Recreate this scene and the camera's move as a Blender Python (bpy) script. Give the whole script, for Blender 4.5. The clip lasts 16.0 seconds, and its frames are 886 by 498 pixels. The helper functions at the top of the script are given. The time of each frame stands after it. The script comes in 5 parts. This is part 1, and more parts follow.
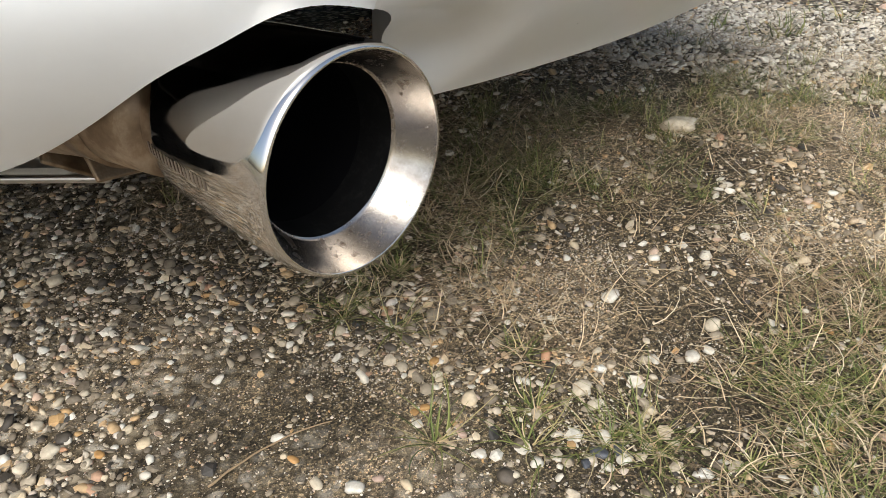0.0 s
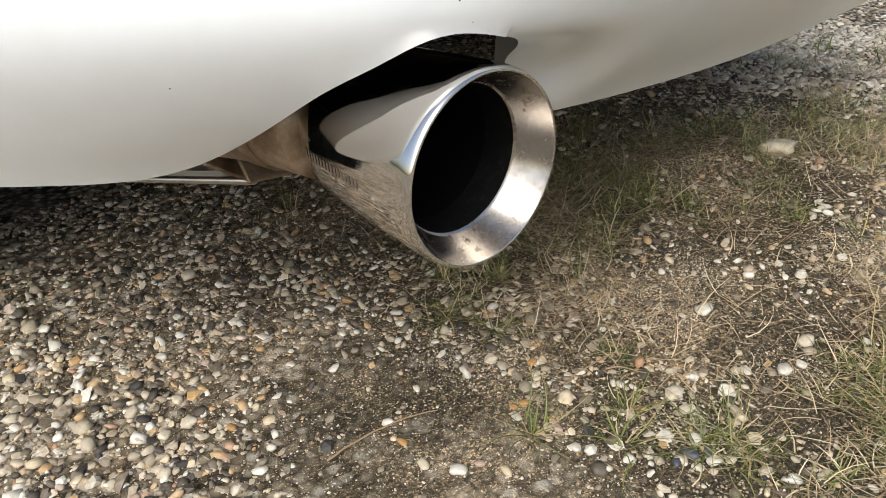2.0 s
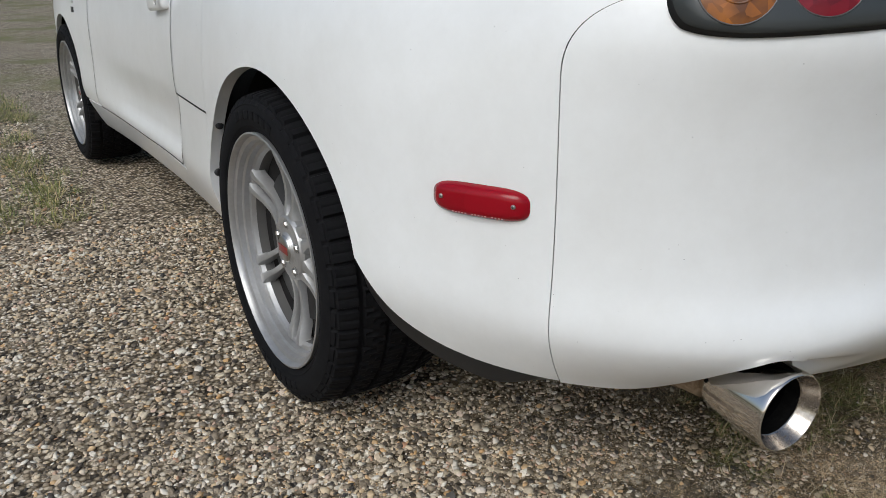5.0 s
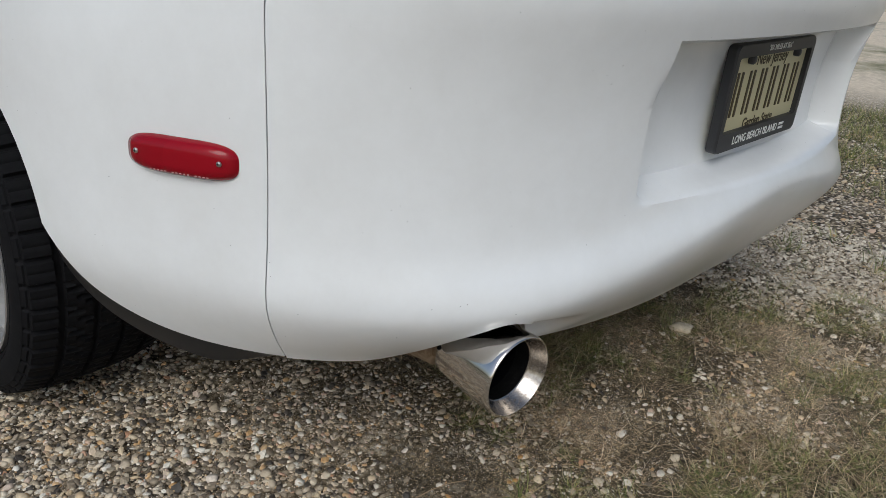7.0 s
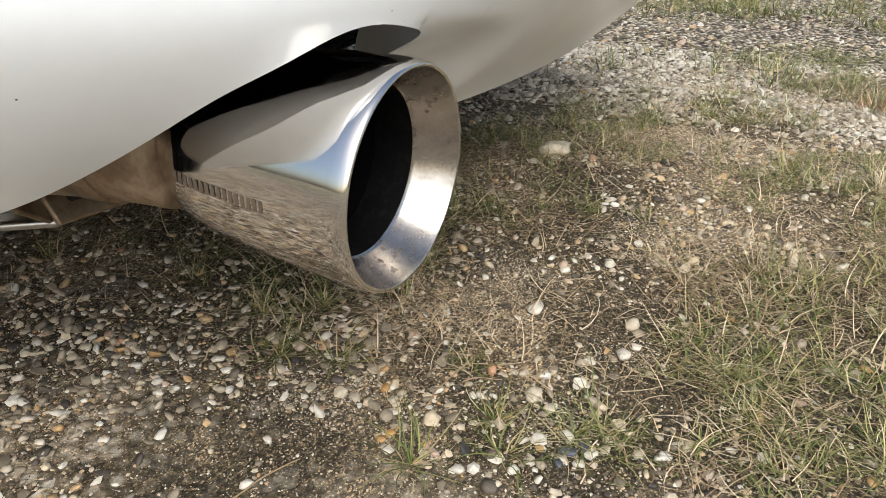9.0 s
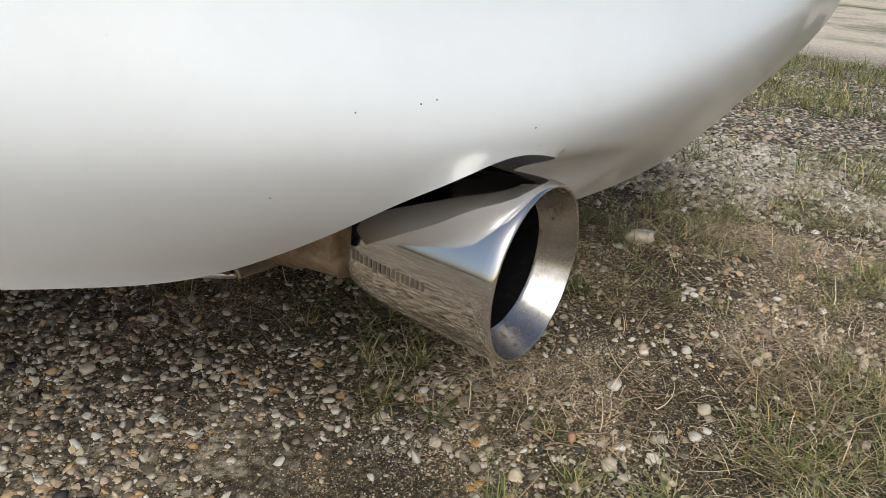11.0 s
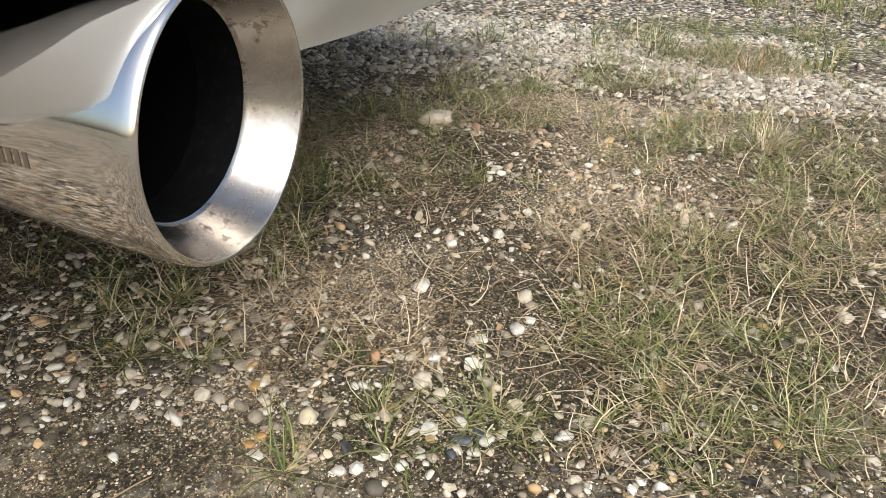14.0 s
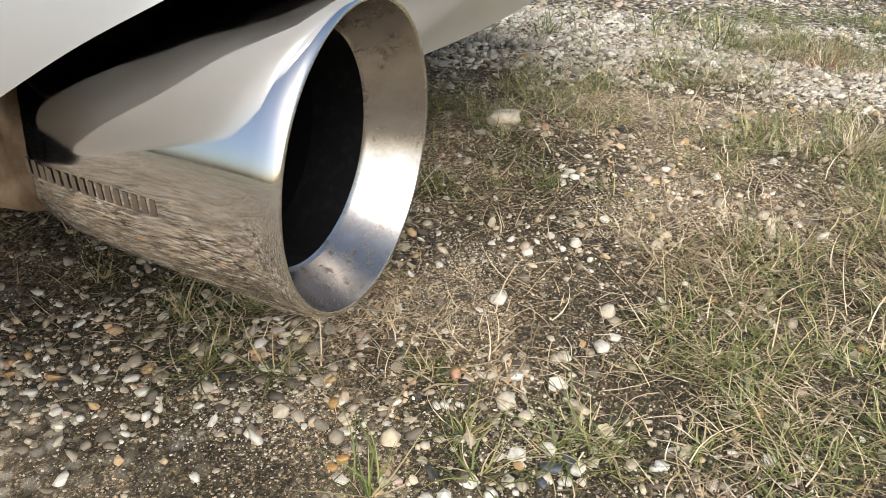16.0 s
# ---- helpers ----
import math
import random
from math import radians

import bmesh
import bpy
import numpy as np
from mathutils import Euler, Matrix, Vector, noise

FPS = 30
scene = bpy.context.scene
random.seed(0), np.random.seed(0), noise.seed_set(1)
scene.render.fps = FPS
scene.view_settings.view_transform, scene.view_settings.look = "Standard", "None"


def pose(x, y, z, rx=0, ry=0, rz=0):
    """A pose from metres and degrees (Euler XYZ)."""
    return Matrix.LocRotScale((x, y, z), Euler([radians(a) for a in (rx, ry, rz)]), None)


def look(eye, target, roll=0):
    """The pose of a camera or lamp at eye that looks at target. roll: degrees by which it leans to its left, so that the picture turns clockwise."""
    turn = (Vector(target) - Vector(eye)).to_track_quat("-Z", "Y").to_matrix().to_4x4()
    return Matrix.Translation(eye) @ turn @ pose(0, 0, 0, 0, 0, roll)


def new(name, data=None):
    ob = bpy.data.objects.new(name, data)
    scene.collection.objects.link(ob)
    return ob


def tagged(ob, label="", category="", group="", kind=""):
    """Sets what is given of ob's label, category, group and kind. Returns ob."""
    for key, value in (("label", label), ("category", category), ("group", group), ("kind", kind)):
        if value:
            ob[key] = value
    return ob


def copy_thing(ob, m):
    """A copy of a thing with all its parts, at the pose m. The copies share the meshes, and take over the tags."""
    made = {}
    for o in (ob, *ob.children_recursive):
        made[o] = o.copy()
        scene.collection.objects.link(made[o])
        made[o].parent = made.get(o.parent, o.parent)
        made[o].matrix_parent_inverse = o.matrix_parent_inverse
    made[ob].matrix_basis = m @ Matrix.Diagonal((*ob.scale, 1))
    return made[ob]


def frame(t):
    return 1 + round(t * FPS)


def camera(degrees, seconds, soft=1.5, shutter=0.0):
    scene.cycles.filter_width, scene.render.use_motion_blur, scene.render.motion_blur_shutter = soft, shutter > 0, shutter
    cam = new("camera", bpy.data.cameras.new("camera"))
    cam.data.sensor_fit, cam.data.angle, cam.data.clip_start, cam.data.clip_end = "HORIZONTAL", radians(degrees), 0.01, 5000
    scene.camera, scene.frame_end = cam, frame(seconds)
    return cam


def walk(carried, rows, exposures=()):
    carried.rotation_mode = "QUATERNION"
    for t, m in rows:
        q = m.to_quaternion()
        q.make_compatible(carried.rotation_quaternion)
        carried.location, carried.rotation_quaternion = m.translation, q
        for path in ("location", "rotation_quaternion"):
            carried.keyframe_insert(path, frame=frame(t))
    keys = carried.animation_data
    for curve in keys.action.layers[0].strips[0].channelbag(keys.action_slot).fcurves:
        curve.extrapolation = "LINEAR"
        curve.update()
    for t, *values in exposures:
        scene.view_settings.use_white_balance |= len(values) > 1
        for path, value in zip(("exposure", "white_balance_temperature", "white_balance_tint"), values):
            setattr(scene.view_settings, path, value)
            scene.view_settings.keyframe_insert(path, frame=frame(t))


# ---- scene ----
cam = camera(59.7, 16.0, soft=0.6)
PATH = [
    (0, (-0.778, -0.201, 0.426), (0.618, 0.84, -0.558), -1.0),
    (0.5, (-0.779, -0.195, 0.428), (0.573, 0.91, -0.546), -0.4),
    (1, (-0.796, -0.204, 0.44), (0.53, 0.935, -0.532), -0.7),
    (1.5, (-0.803, -0.209, 0.433), (0.512, 0.962, -0.517), -1.7),
    (2, (-0.83, -0.22, 0.441), (0.446, 1.004, -0.493), -2.3),
    (2.5, (-0.921, -0.218, 0.509), (0.267, 1.086, -0.432), -3.2),
    (3, (-1.011, -0.241, 0.581), (0.02, 1.2, -0.346), -5.6),
    (3.2, (-1.024, -0.257, 0.619), (-0.076, 1.262, -0.273), -6.7),
    (3.5, (-1.056, -0.276, 0.651), (-0.106, 1.296, -0.14), -5.4),
    (4, (-1.099, -0.336, 0.712), (-0.14, 1.26, -0.018), -4.1),
    (4.2, (-1.16, -0.349, 0.737), (-0.181, 1.239, 0.015), -3.1),
    (6.3, (-1.477, -0.627, 0.904), (-0.456, 0.97, 0.267), 1.1),
    (6.4, (-1.45, -0.617, 0.902), (-0.376, 0.939, 0.249), 1.6),
    (6.5, (-1.423, -0.598, 0.891), (-0.287, 0.91, 0.23), 2.0),
    (6.7, (-1.358, -0.553, 0.876), (-0.108, 0.839, 0.169), 3.6),
    (6.8, (-1.319, -0.516, 0.855), (-0.015, 0.812, 0.123), 3.9),
    (7, (-1.234, -0.446, 0.797), (0.153, 0.775, 0.033), 4.1),
    (7.1, (-1.196, -0.418, 0.777), (0.217, 0.75, -0.021), 4.1),
    (7.3, (-1.111, -0.364, 0.711), (0.344, 0.724, -0.125), 3.4),
    (7.5, (-1.008, -0.319, 0.65), (0.463, 0.713, -0.229), 2.1),
    (8, (-0.837, -0.209, 0.539), (0.742, 0.62, -0.367), -0.3),
    (8.5, (-0.829, -0.146, 0.408), (0.832, 0.508, -0.495), -1.4),
    (9, (-0.849, -0.114, 0.418), (0.82, 0.54, -0.469), 1.4),
    (9.5, (-0.887, -0.118, 0.458), (0.788, 0.599, -0.366), 3.5),
    (10, (-0.924, -0.12, 0.454), (0.745, 0.672, -0.312), 3.9),
    (10.2, (-0.936, -0.109, 0.456), (0.736, 0.68, -0.309), 4.5),
    (12.3, (-0.928, -0.16, 0.477), (0.688, 0.761, -0.258), 3.5),
    (12.5, (-0.918, -0.173, 0.475), (0.709, 0.722, -0.269), 3.7),
    (13, (-0.868, -0.186, 0.432), (0.807, 0.523, -0.398), 3.7),
    (13.5, (-0.814, -0.149, 0.398), (0.912, 0.325, -0.496), 3.1),
    (14, (-0.789, -0.113, 0.375), (0.95, 0.282, -0.53), 2.1),
    (14.5, (-0.779, -0.084, 0.374), (0.948, 0.322, -0.549), 1.4),
    (15, (-0.774, -0.077, 0.384), (0.952, 0.348, -0.532), 1.5),
    (15.5, (-0.77, -0.068, 0.386), (0.944, 0.389, -0.538), 1.6),
    (16, (-0.767, -0.067, 0.383), (0.931, 0.412, -0.559), 1.5),
]
EXPOSURES = [(0, 0.4, 6200, 6), (0.5, 0.38, 6200, 6), (2, 0.38, 6200, 6), (2.5, 0.02, 6100, 6), (3.5, -0.3, 6100, 6), (6.5, -0.38, 5950, 6), (7, -0.52, 5950, 6), (7.5, -0.58, 5950, 6),
             (8, -0.35, 6100, 6), (8.5, 0.3, 6100, 6), (9, 0.4, 6200, 6), (9.5, -0.08, 6100, 6), (10, -0.1, 6100, 6), (12.5, -0.2, 6100, 6), (13, 0.2, 6100, 6), (13.5, 0.48, 6100, 6), (16, 0.6, 6100, 6)]
walk(cam, [(t, look(eye, target, roll)) for t, eye, target, roll in PATH], EXPOSURES)

# ---- world and light: bright overcast sky ----
world = bpy.data.worlds.new("world")
scene.world = world
world.use_nodes = True
wn, wl = world.node_tree.nodes, world.node_tree.links
sky = wn.new("ShaderNodeTexSky")
sky.sky_type, sky.sun_disc = "NISHITA", False
SUN_EL, SUN_ROT = radians(45), radians(241)
sky.sun_elevation, sky.sun_rotation = SUN_EL, SUN_ROT
sky.air_density, sky.dust_density, sky.ozone_density = 1.0, 4.0, 1.0
hsv = wn.new("ShaderNodeHueSaturation")
hsv.inputs["Saturation"].default_value = 0.95
wl.new(sky.outputs[0], hsv.inputs["Color"])
wl.new(hsv.outputs[0], wn["Background"].inputs[0])
wn["Background"].inputs[1].default_value = 0.13
sun = new("sun", bpy.data.lights.new("sun", "SUN"))
sun.data.energy, sun.data.angle, sun.data.color = 1.65, radians(38), (1.0, 0.99, 0.97)
sun.matrix_world = look((-3.1, -1.72, 3.55), (0, 0, 0))


# ---- materials ----
def mat(name, color=(0.8, 0.8, 0.8), rough=0.5, metal=0.0, coat=0.0, spec=0.5):
    m = bpy.data.materials.new(name)
    m.use_nodes = True
    b = m.node_tree.nodes["Principled BSDF"]
    b.inputs["Base Color"].default_value = (*color, 1)
    b.inputs["Roughness"].default_value = rough
    b.inputs["Metallic"].default_value = metal
    b.inputs["Coat Weight"].default_value = coat
    b.inputs["Specular IOR Level"].default_value = spec
    return m


def node(m, kind, **values):
    n = m.node_tree.nodes.new(kind)
    for k, v in values.items():
        n.inputs[k.replace("_", " ")].default_value = v
    return n


def wire(m, a, b):
    m.node_tree.links.new(a, b)


def bsdf(m):
    return m.node_tree.nodes["Principled BSDF"]


def coords(m):
    return m.node_tree.nodes.new("ShaderNodeTexCoord").outputs["Object"]


def noise_tex(m, scale, detail=4.0, rough=0.6, vec=None):
    n = node(m, "ShaderNodeTexNoise", Scale=scale, Detail=detail, Roughness=rough)
    wire(m, vec or coords(m), n.inputs["Vector"])
    return n.outputs["Fac"]


def cell(m, vor):
    """One random value for each cell."""
    sp = m.node_tree.nodes.new("ShaderNodeSeparateColor")
    wire(m, vor.outputs["Color"], sp.inputs[0])
    return sp.outputs[0]


def ramp(m, fac, stops):
    r = m.node_tree.nodes.new("ShaderNodeValToRGB")
    e = r.color_ramp.elements
    while len(e) < len(stops):
        e.new(0.5)
    for el, (p, c) in zip(e, stops):
        el.position = p
        el.color = (*c, 1) if len(c) == 3 else c
    wire(m, fac, r.inputs[0])
    return r.outputs[0]


def mix(m, fac, a, b, mode="MIX"):
    x = m.node_tree.nodes.new("ShaderNodeMix")
    x.data_type, x.blend_type = "RGBA", mode
    for sock, v in ((x.inputs[0], fac), (x.inputs[6], a), (x.inputs[7], b)):
        if isinstance(v, (int, float)):
            sock.default_value = v
        elif isinstance(v, tuple):
            sock.default_value = (*v, 1)
        else:
            wire(m, v, sock)
    return x.outputs[2]


def bump(m, height, strength=0.3, dist=0.002):
    b = node(m, "ShaderNodeBump", Strength=strength, Distance=dist)
    wire(m, height, b.inputs["Height"])
    wire(m, b.outputs[0], bsdf(m).inputs["Normal"])


def paint_white():
    m = mat("white_paint", (0.8, 0.81, 0.81), 0.33, 0, 0.6)
    bsdf(m).inputs["Coat Roughness"].default_value = 0.1
    dirt = ramp(m, noise_tex(m, 5, 6, 0.7), [(0.35, (0.82, 0.83, 0.83)), (0.75, (0.74, 0.745, 0.735))])
    vor = node(m, "ShaderNodeTexVoronoi", Scale=58.0)
    wire(m, coords(m), vor.inputs["Vector"])
    speck = ramp(m, vor.outputs["Distance"], [(0.0, (1, 1, 1)), (0.024, (1, 1, 1)), (0.036, (0, 0, 0))])
    rare = ramp(m, noise_tex(m, 11, 2, 0.5), [(0.44, (0, 0, 0)), (0.52, (1, 1, 1))])
    both = mix(m, 1.0, speck, rare, "MULTIPLY")
    wire(m, mix(m, both, dirt, (0.09, 0.085, 0.08)), bsdf(m).inputs["Base Color"])
    return m


def chrome():
    m = mat("polished_steel", (0.72, 0.69, 0.66), 0.06, 1.0)
    n = noise_tex(m, 60, 5, 0.7)
    wire(m, ramp(m, n, [(0.35, (0.03, 0.03, 0.03)), (0.75, (0.13, 0.13, 0.13))]), bsdf(m).inputs["Roughness"])
    wire(m, ramp(m, noise_tex(m, 25, 6, 0.75), [(0.3, (0.75, 0.72, 0.69)), (0.62, (0.72, 0.69, 0.65)), (0.72, (0.5, 0.43, 0.36))]), bsdf(m).inputs["Base Color"])
    bump(m, noise_tex(m, 45, 3, 0.5), 0.05, 0.0006)
    return m


def sooty_steel():
    m = mat("sooty_steel", (0.6, 0.56, 0.5), 0.2, 1.0)
    n = noise_tex(m, 70, 6, 0.75)
    wire(m, ramp(m, n, [(0.36, (0.16, 0.12, 0.09)), (0.42, (0.38, 0.34, 0.3)), (0.7, (0.52, 0.49, 0.45))]), bsdf(m).inputs["Base Color"])
    wire(m, ramp(m, n, [(0.3, (0.5, 0.5, 0.5)), (0.45, (0.22, 0.22, 0.22))]), bsdf(m).inputs["Roughness"])
    return m


def rusty_steel():
    m = mat("heat_browned_steel", (0.25, 0.17, 0.11), 0.38, 0.6)
    wire(m, ramp(m, noise_tex(m, 18, 6, 0.7), [(0.3, (0.09, 0.058, 0.036)), (0.52, (0.25, 0.178, 0.115)), (0.72, (0.5, 0.4, 0.29))]), bsdf(m).inputs["Base Color"])
    return m


def rubber():
    m = mat("tyre_rubber", (0.012, 0.012, 0.013), 0.8, spec=0.12)
    wire(m, ramp(m, noise_tex(m, 30, 6, 0.75), [(0.35, (0.006, 0.006, 0.007)), (0.68, (0.01, 0.01, 0.011)), (0.84, (0.035, 0.033, 0.031))]), bsdf(m).inputs["Base Color"])
    bump(m, noise_tex(m, 300, 3, 0.6), 0.15, 0.0008)
    return m


def alloy():
    m = mat("silver_alloy", (0.45, 0.45, 0.45), 0.42, 0.7, 0.15)
    wire(m, ramp(m, noise_tex(m, 14, 6, 0.7), [(0.35, (0.47, 0.47, 0.475)), (0.7, (0.36, 0.355, 0.345))]), bsdf(m).inputs["Base Color"])
    return m


def lens(name, color, dark, scale=70.0):
    """Moulded lens: small reflector facets seen through the tinted cover."""
    m = mat(name, color, 0.2, 0, 0.0)
    vor = node(m, "ShaderNodeTexVoronoi", Scale=scale)
    wire(m, coords(m), vor.inputs["Vector"])
    n = noise_tex(m, scale * 0.35, 3, 0.5)
    deep = ramp(m, cell(m, vor), [(0.4, (0, 0, 0)), (0.95, (1, 1, 1))])
    deep = mix(m, 0.55, deep, ramp(m, n, [(0.35, (0, 0, 0)), (0.65, (1, 1, 1))]))
    wire(m, mix(m, deep, dark, color), bsdf(m).inputs["Base Color"])
    bump(m, vor.outputs["Distance"], 0.2, 0.002)
    return m


def island_color(m, stops, spread=0.25):
    g = m.node_tree.nodes.new("ShaderNodeNewGeometry")
    c = ramp(m, g.outputs["Random Per Island"], stops)
    n = noise_tex(m, 260, 4, 0.7)
    return mix(m, spread, c, ramp(m, n, [(0.3, (0.35, 0.32, 0.28)), (0.7, (1, 1, 1))]), "MULTIPLY"), n


PEBBLE_STOPS = [(0.0, (0.045, 0.04, 0.035)), (0.13, (0.15, 0.12, 0.088)), (0.3, (0.31, 0.25, 0.175)), (0.46, (0.52, 0.43, 0.31)),
                (0.6, (0.68, 0.585, 0.44)), (0.7, (0.76, 0.62, 0.42)), (0.77, (0.62, 0.38, 0.16)), (0.83, (0.76, 0.69, 0.57)),
                (0.94, (0.9, 0.85, 0.74)), (1.0, (0.54, 0.29, 0.16))]


def pebble_mat():
    m = mat("pebble_stone", (0.5, 0.45, 0.4), 0.62)
    c, n = island_color(m, PEBBLE_STOPS, 0.45)
    wire(m, c, bsdf(m).inputs["Base Color"])
    bump(m, n, 0.2, 0.001)
    return m


def pebble_single():
    m = mat("pebble_stone_single", (0.5, 0.45, 0.4), 0.62)
    info = m.node_tree.nodes.new("ShaderNodeObjectInfo")
    n = noise_tex(m, 260, 4, 0.7)
    wire(m, mix(m, 0.45, ramp(m, info.outputs["Random"], PEBBLE_STOPS), ramp(m, n, [(0.3, (0.35, 0.32, 0.28)), (0.7, (1, 1, 1))]), "MULTIPLY"), bsdf(m).inputs["Base Color"])
    bump(m, n, 0.1, 0.001)
    return m


def blades(name, stops):
    m = mat(name, (0.1, 0.12, 0.04), 0.6)
    g = m.node_tree.nodes.new("ShaderNodeNewGeometry")
    wire(m, ramp(m, g.outputs["Random Per Island"], stops), bsdf(m).inputs["Base Color"])
    return m


def soil():
    m = mat("sandy_soil", (0.2, 0.17, 0.13), 0.9, spec=0.25)
    big = noise_tex(m, 4.5, 6, 0.65)
    tint = ramp(m, big, [(0.36, (0.066, 0.056, 0.038)), (0.5, (0.122, 0.103, 0.07)), (0.66, (0.36, 0.3, 0.215))])
    grit = node(m, "ShaderNodeTexVoronoi", Scale=420.0)
    wire(m, coords(m), grit.inputs["Vector"])
    gcol = ramp(m, cell(m, grit), [(0.05, (0.3, 0.28, 0.26)), (0.5, (0.8, 0.78, 0.75)), (0.8, (1.5, 1.4, 1.25)), (0.95, (2.8, 2.65, 2.4))])
    small = node(m, "ShaderNodeTexVoronoi", Scale=950.0)
    wire(m, coords(m), small.inputs["Vector"])
    gcol = mix(m, 0.7, gcol, ramp(m, cell(m, small), [(0.1, (0.35, 0.33, 0.31)), (0.6, (0.95, 0.93, 0.9)), (0.95, (2.4, 2.3, 2.1))]), "MULTIPLY")
    c = mix(m, 0.9, tint, gcol, "MULTIPLY")
    fine = noise_tex(m, 900, 4, 0.75)
    c = mix(m, 0.5, c, ramp(m, fine, [(0.3, (0.5, 0.47, 0.44)), (0.7, (1.35, 1.3, 1.25))]), "MULTIPLY")
    # packed gravel of the wheel tracks and the far ground
    vec = coords(m)
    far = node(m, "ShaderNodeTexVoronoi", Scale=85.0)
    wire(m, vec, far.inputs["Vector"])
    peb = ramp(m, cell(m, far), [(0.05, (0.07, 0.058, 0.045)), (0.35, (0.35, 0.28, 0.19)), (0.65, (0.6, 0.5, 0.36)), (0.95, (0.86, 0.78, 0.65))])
    # each cell darkens to its rim: shade between the pebbles, painted in
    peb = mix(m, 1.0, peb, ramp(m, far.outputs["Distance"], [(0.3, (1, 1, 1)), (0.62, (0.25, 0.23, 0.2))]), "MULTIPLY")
    geo = m.node_tree.nodes.new("ShaderNodeNewGeometry")
    split = m.node_tree.nodes.new("ShaderNodeSeparateXYZ")
    wire(m, geo.outputs["Position"], split.inputs[0])

    def fade(out, a, b):
        r = m.node_tree.nodes.new("ShaderNodeMapRange")
        r.inputs[1].default_value, r.inputs[2].default_value = a, b
        wire(m, out, r.inputs[0])
        return r.outputs[0]

    span = m.node_tree.nodes.new("ShaderNodeVectorMath")
    span.operation = "MULTIPLY_ADD"
    span.inputs[1].default_value, span.inputs[2].default_value = (1.15, 0.95, 0.0), (-0.1, -0.1, 0.0)
    wire(m, geo.outputs["Position"], span.inputs[0])
    away = m.node_tree.nodes.new("ShaderNodeVectorMath")
    away.operation = "LENGTH"
    wire(m, span.outputs[0], away.inputs[0])
    rough_edge = m.node_tree.nodes.new("ShaderNodeMath")
    rough_edge.operation = "ADD"
    wire(m, away.outputs["Value"], rough_edge.inputs[0])
    wire(m, noise_tex(m, 5, 5, 0.7), rough_edge.inputs[1])
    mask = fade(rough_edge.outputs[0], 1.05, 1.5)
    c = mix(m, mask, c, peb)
    pale = ramp(m, noise_tex(m, 30, 6, 0.7), [(0.3, (0.58, 0.48, 0.35)), (0.7, (0.84, 0.73, 0.57))])
    c = mix(m, fade(split.outputs[0], 3.6, 4.6), c, pale)
    patch = ramp(m, noise_tex(m, 0.55, 6, 0.65), [(0.48, (0, 0, 0)), (0.62, (1, 1, 1))])
    green = ramp(m, noise_tex(m, 40, 5, 0.7), [(0.3, (0.08, 0.09, 0.03)), (0.7, (0.24, 0.22, 0.1))])
    dist = m.node_tree.nodes.new("ShaderNodeVectorMath")
    dist.operation = "LENGTH"
    wire(m, geo.outputs["Position"], dist.inputs[0])
    c = mix(m, mix(m, 1.0, patch, fade(dist.outputs["Value"], 2.5, 6.0), "MULTIPLY"), c, green)
    wire(m, c, bsdf(m).inputs["Base Color"])
    h = mix(m, 0.5, mix(m, mask, grit.outputs["Distance"], far.outputs["Distance"]), fine)
    bump(m, h, 0.8, 0.003)
    return m


WHITE, CHROME, SOOT, RUST, RUBBER, ALLOY = paint_white(), chrome(), sooty_steel(), rusty_steel(), rubber(), alloy()
BLACK = mat("black_plastic", (0.022, 0.022, 0.024), 0.45)
GAP = mat("dark_gap", (0.012, 0.012, 0.012), 0.8)
# near black: shade under the car and in the wells is in this colour
UNDER = mat("shaded_underbody", (0.012, 0.011, 0.011), 0.9, spec=0.2)
SOOT_RING = mat("baked_soot", (0.01, 0.009, 0.009), 0.75, 0.0, spec=0.1)
wire(SOOT_RING, ramp(SOOT_RING, noise_tex(SOOT_RING, 160, 6, 0.8), [(0.5, (0.002, 0.002, 0.002)), (0.66, (0.008, 0.0075, 0.007)), (0.76, (0.07, 0.06, 0.055))]), bsdf(SOOT_RING).inputs["Base Color"])
SOOT_BLACK = mat("black_soot", (0.002, 0.002, 0.0025), 0.9, spec=0.06)
RED = lens("red_reflector", (0.3, 0.003, 0.012), (0.22, 0.002, 0.008), 9.0)
bsdf(RED).inputs["Roughness"].default_value = 0.14
bsdf(RED).inputs["Specular IOR Level"].default_value = 0.3
AMBER = lens("amber_lens", (0.42, 0.14, 0.02), (0.12, 0.045, 0.016), 75.0)
RED_LENS = lens("red_lens", (0.26, 0.008, 0.022), (0.09, 0.004, 0.01), 60.0)
CLEAR_LENS = lens("smoked_lens", (0.16, 0.165, 0.17), (0.035, 0.037, 0.04), 80.0)
SMOKE = mat("smoked_panel", (0.045, 0.05, 0.052), 0.22, 0, 0.0)
RING = mat("lens_rim", (0.13, 0.12, 0.12), 0.3, 0.4)
GASKET = mat("black_gasket", (0.006, 0.006, 0.006), 0.55)
PLATE = mat("cream_plate", (0.55, 0.5, 0.3), 0.4)
INK = mat("dark_ink", (0.06, 0.045, 0.02), 0.6)
PINK_INK = mat("pale_moulding", (0.55, 0.25, 0.25), 0.4)
WHITE_INK = mat("white_ink", (0.75, 0.75, 0.72), 0.5)
ETCH = mat("etched_steel", (0.2, 0.155, 0.12), 0.5, 0.6)
GLASS = mat("tinted_glass", (0.01, 0.012, 0.012), 0.03, 0, 1.0)
STEEL = mat("bare_steel", (0.5, 0.49, 0.47), 0.3, 1.0)
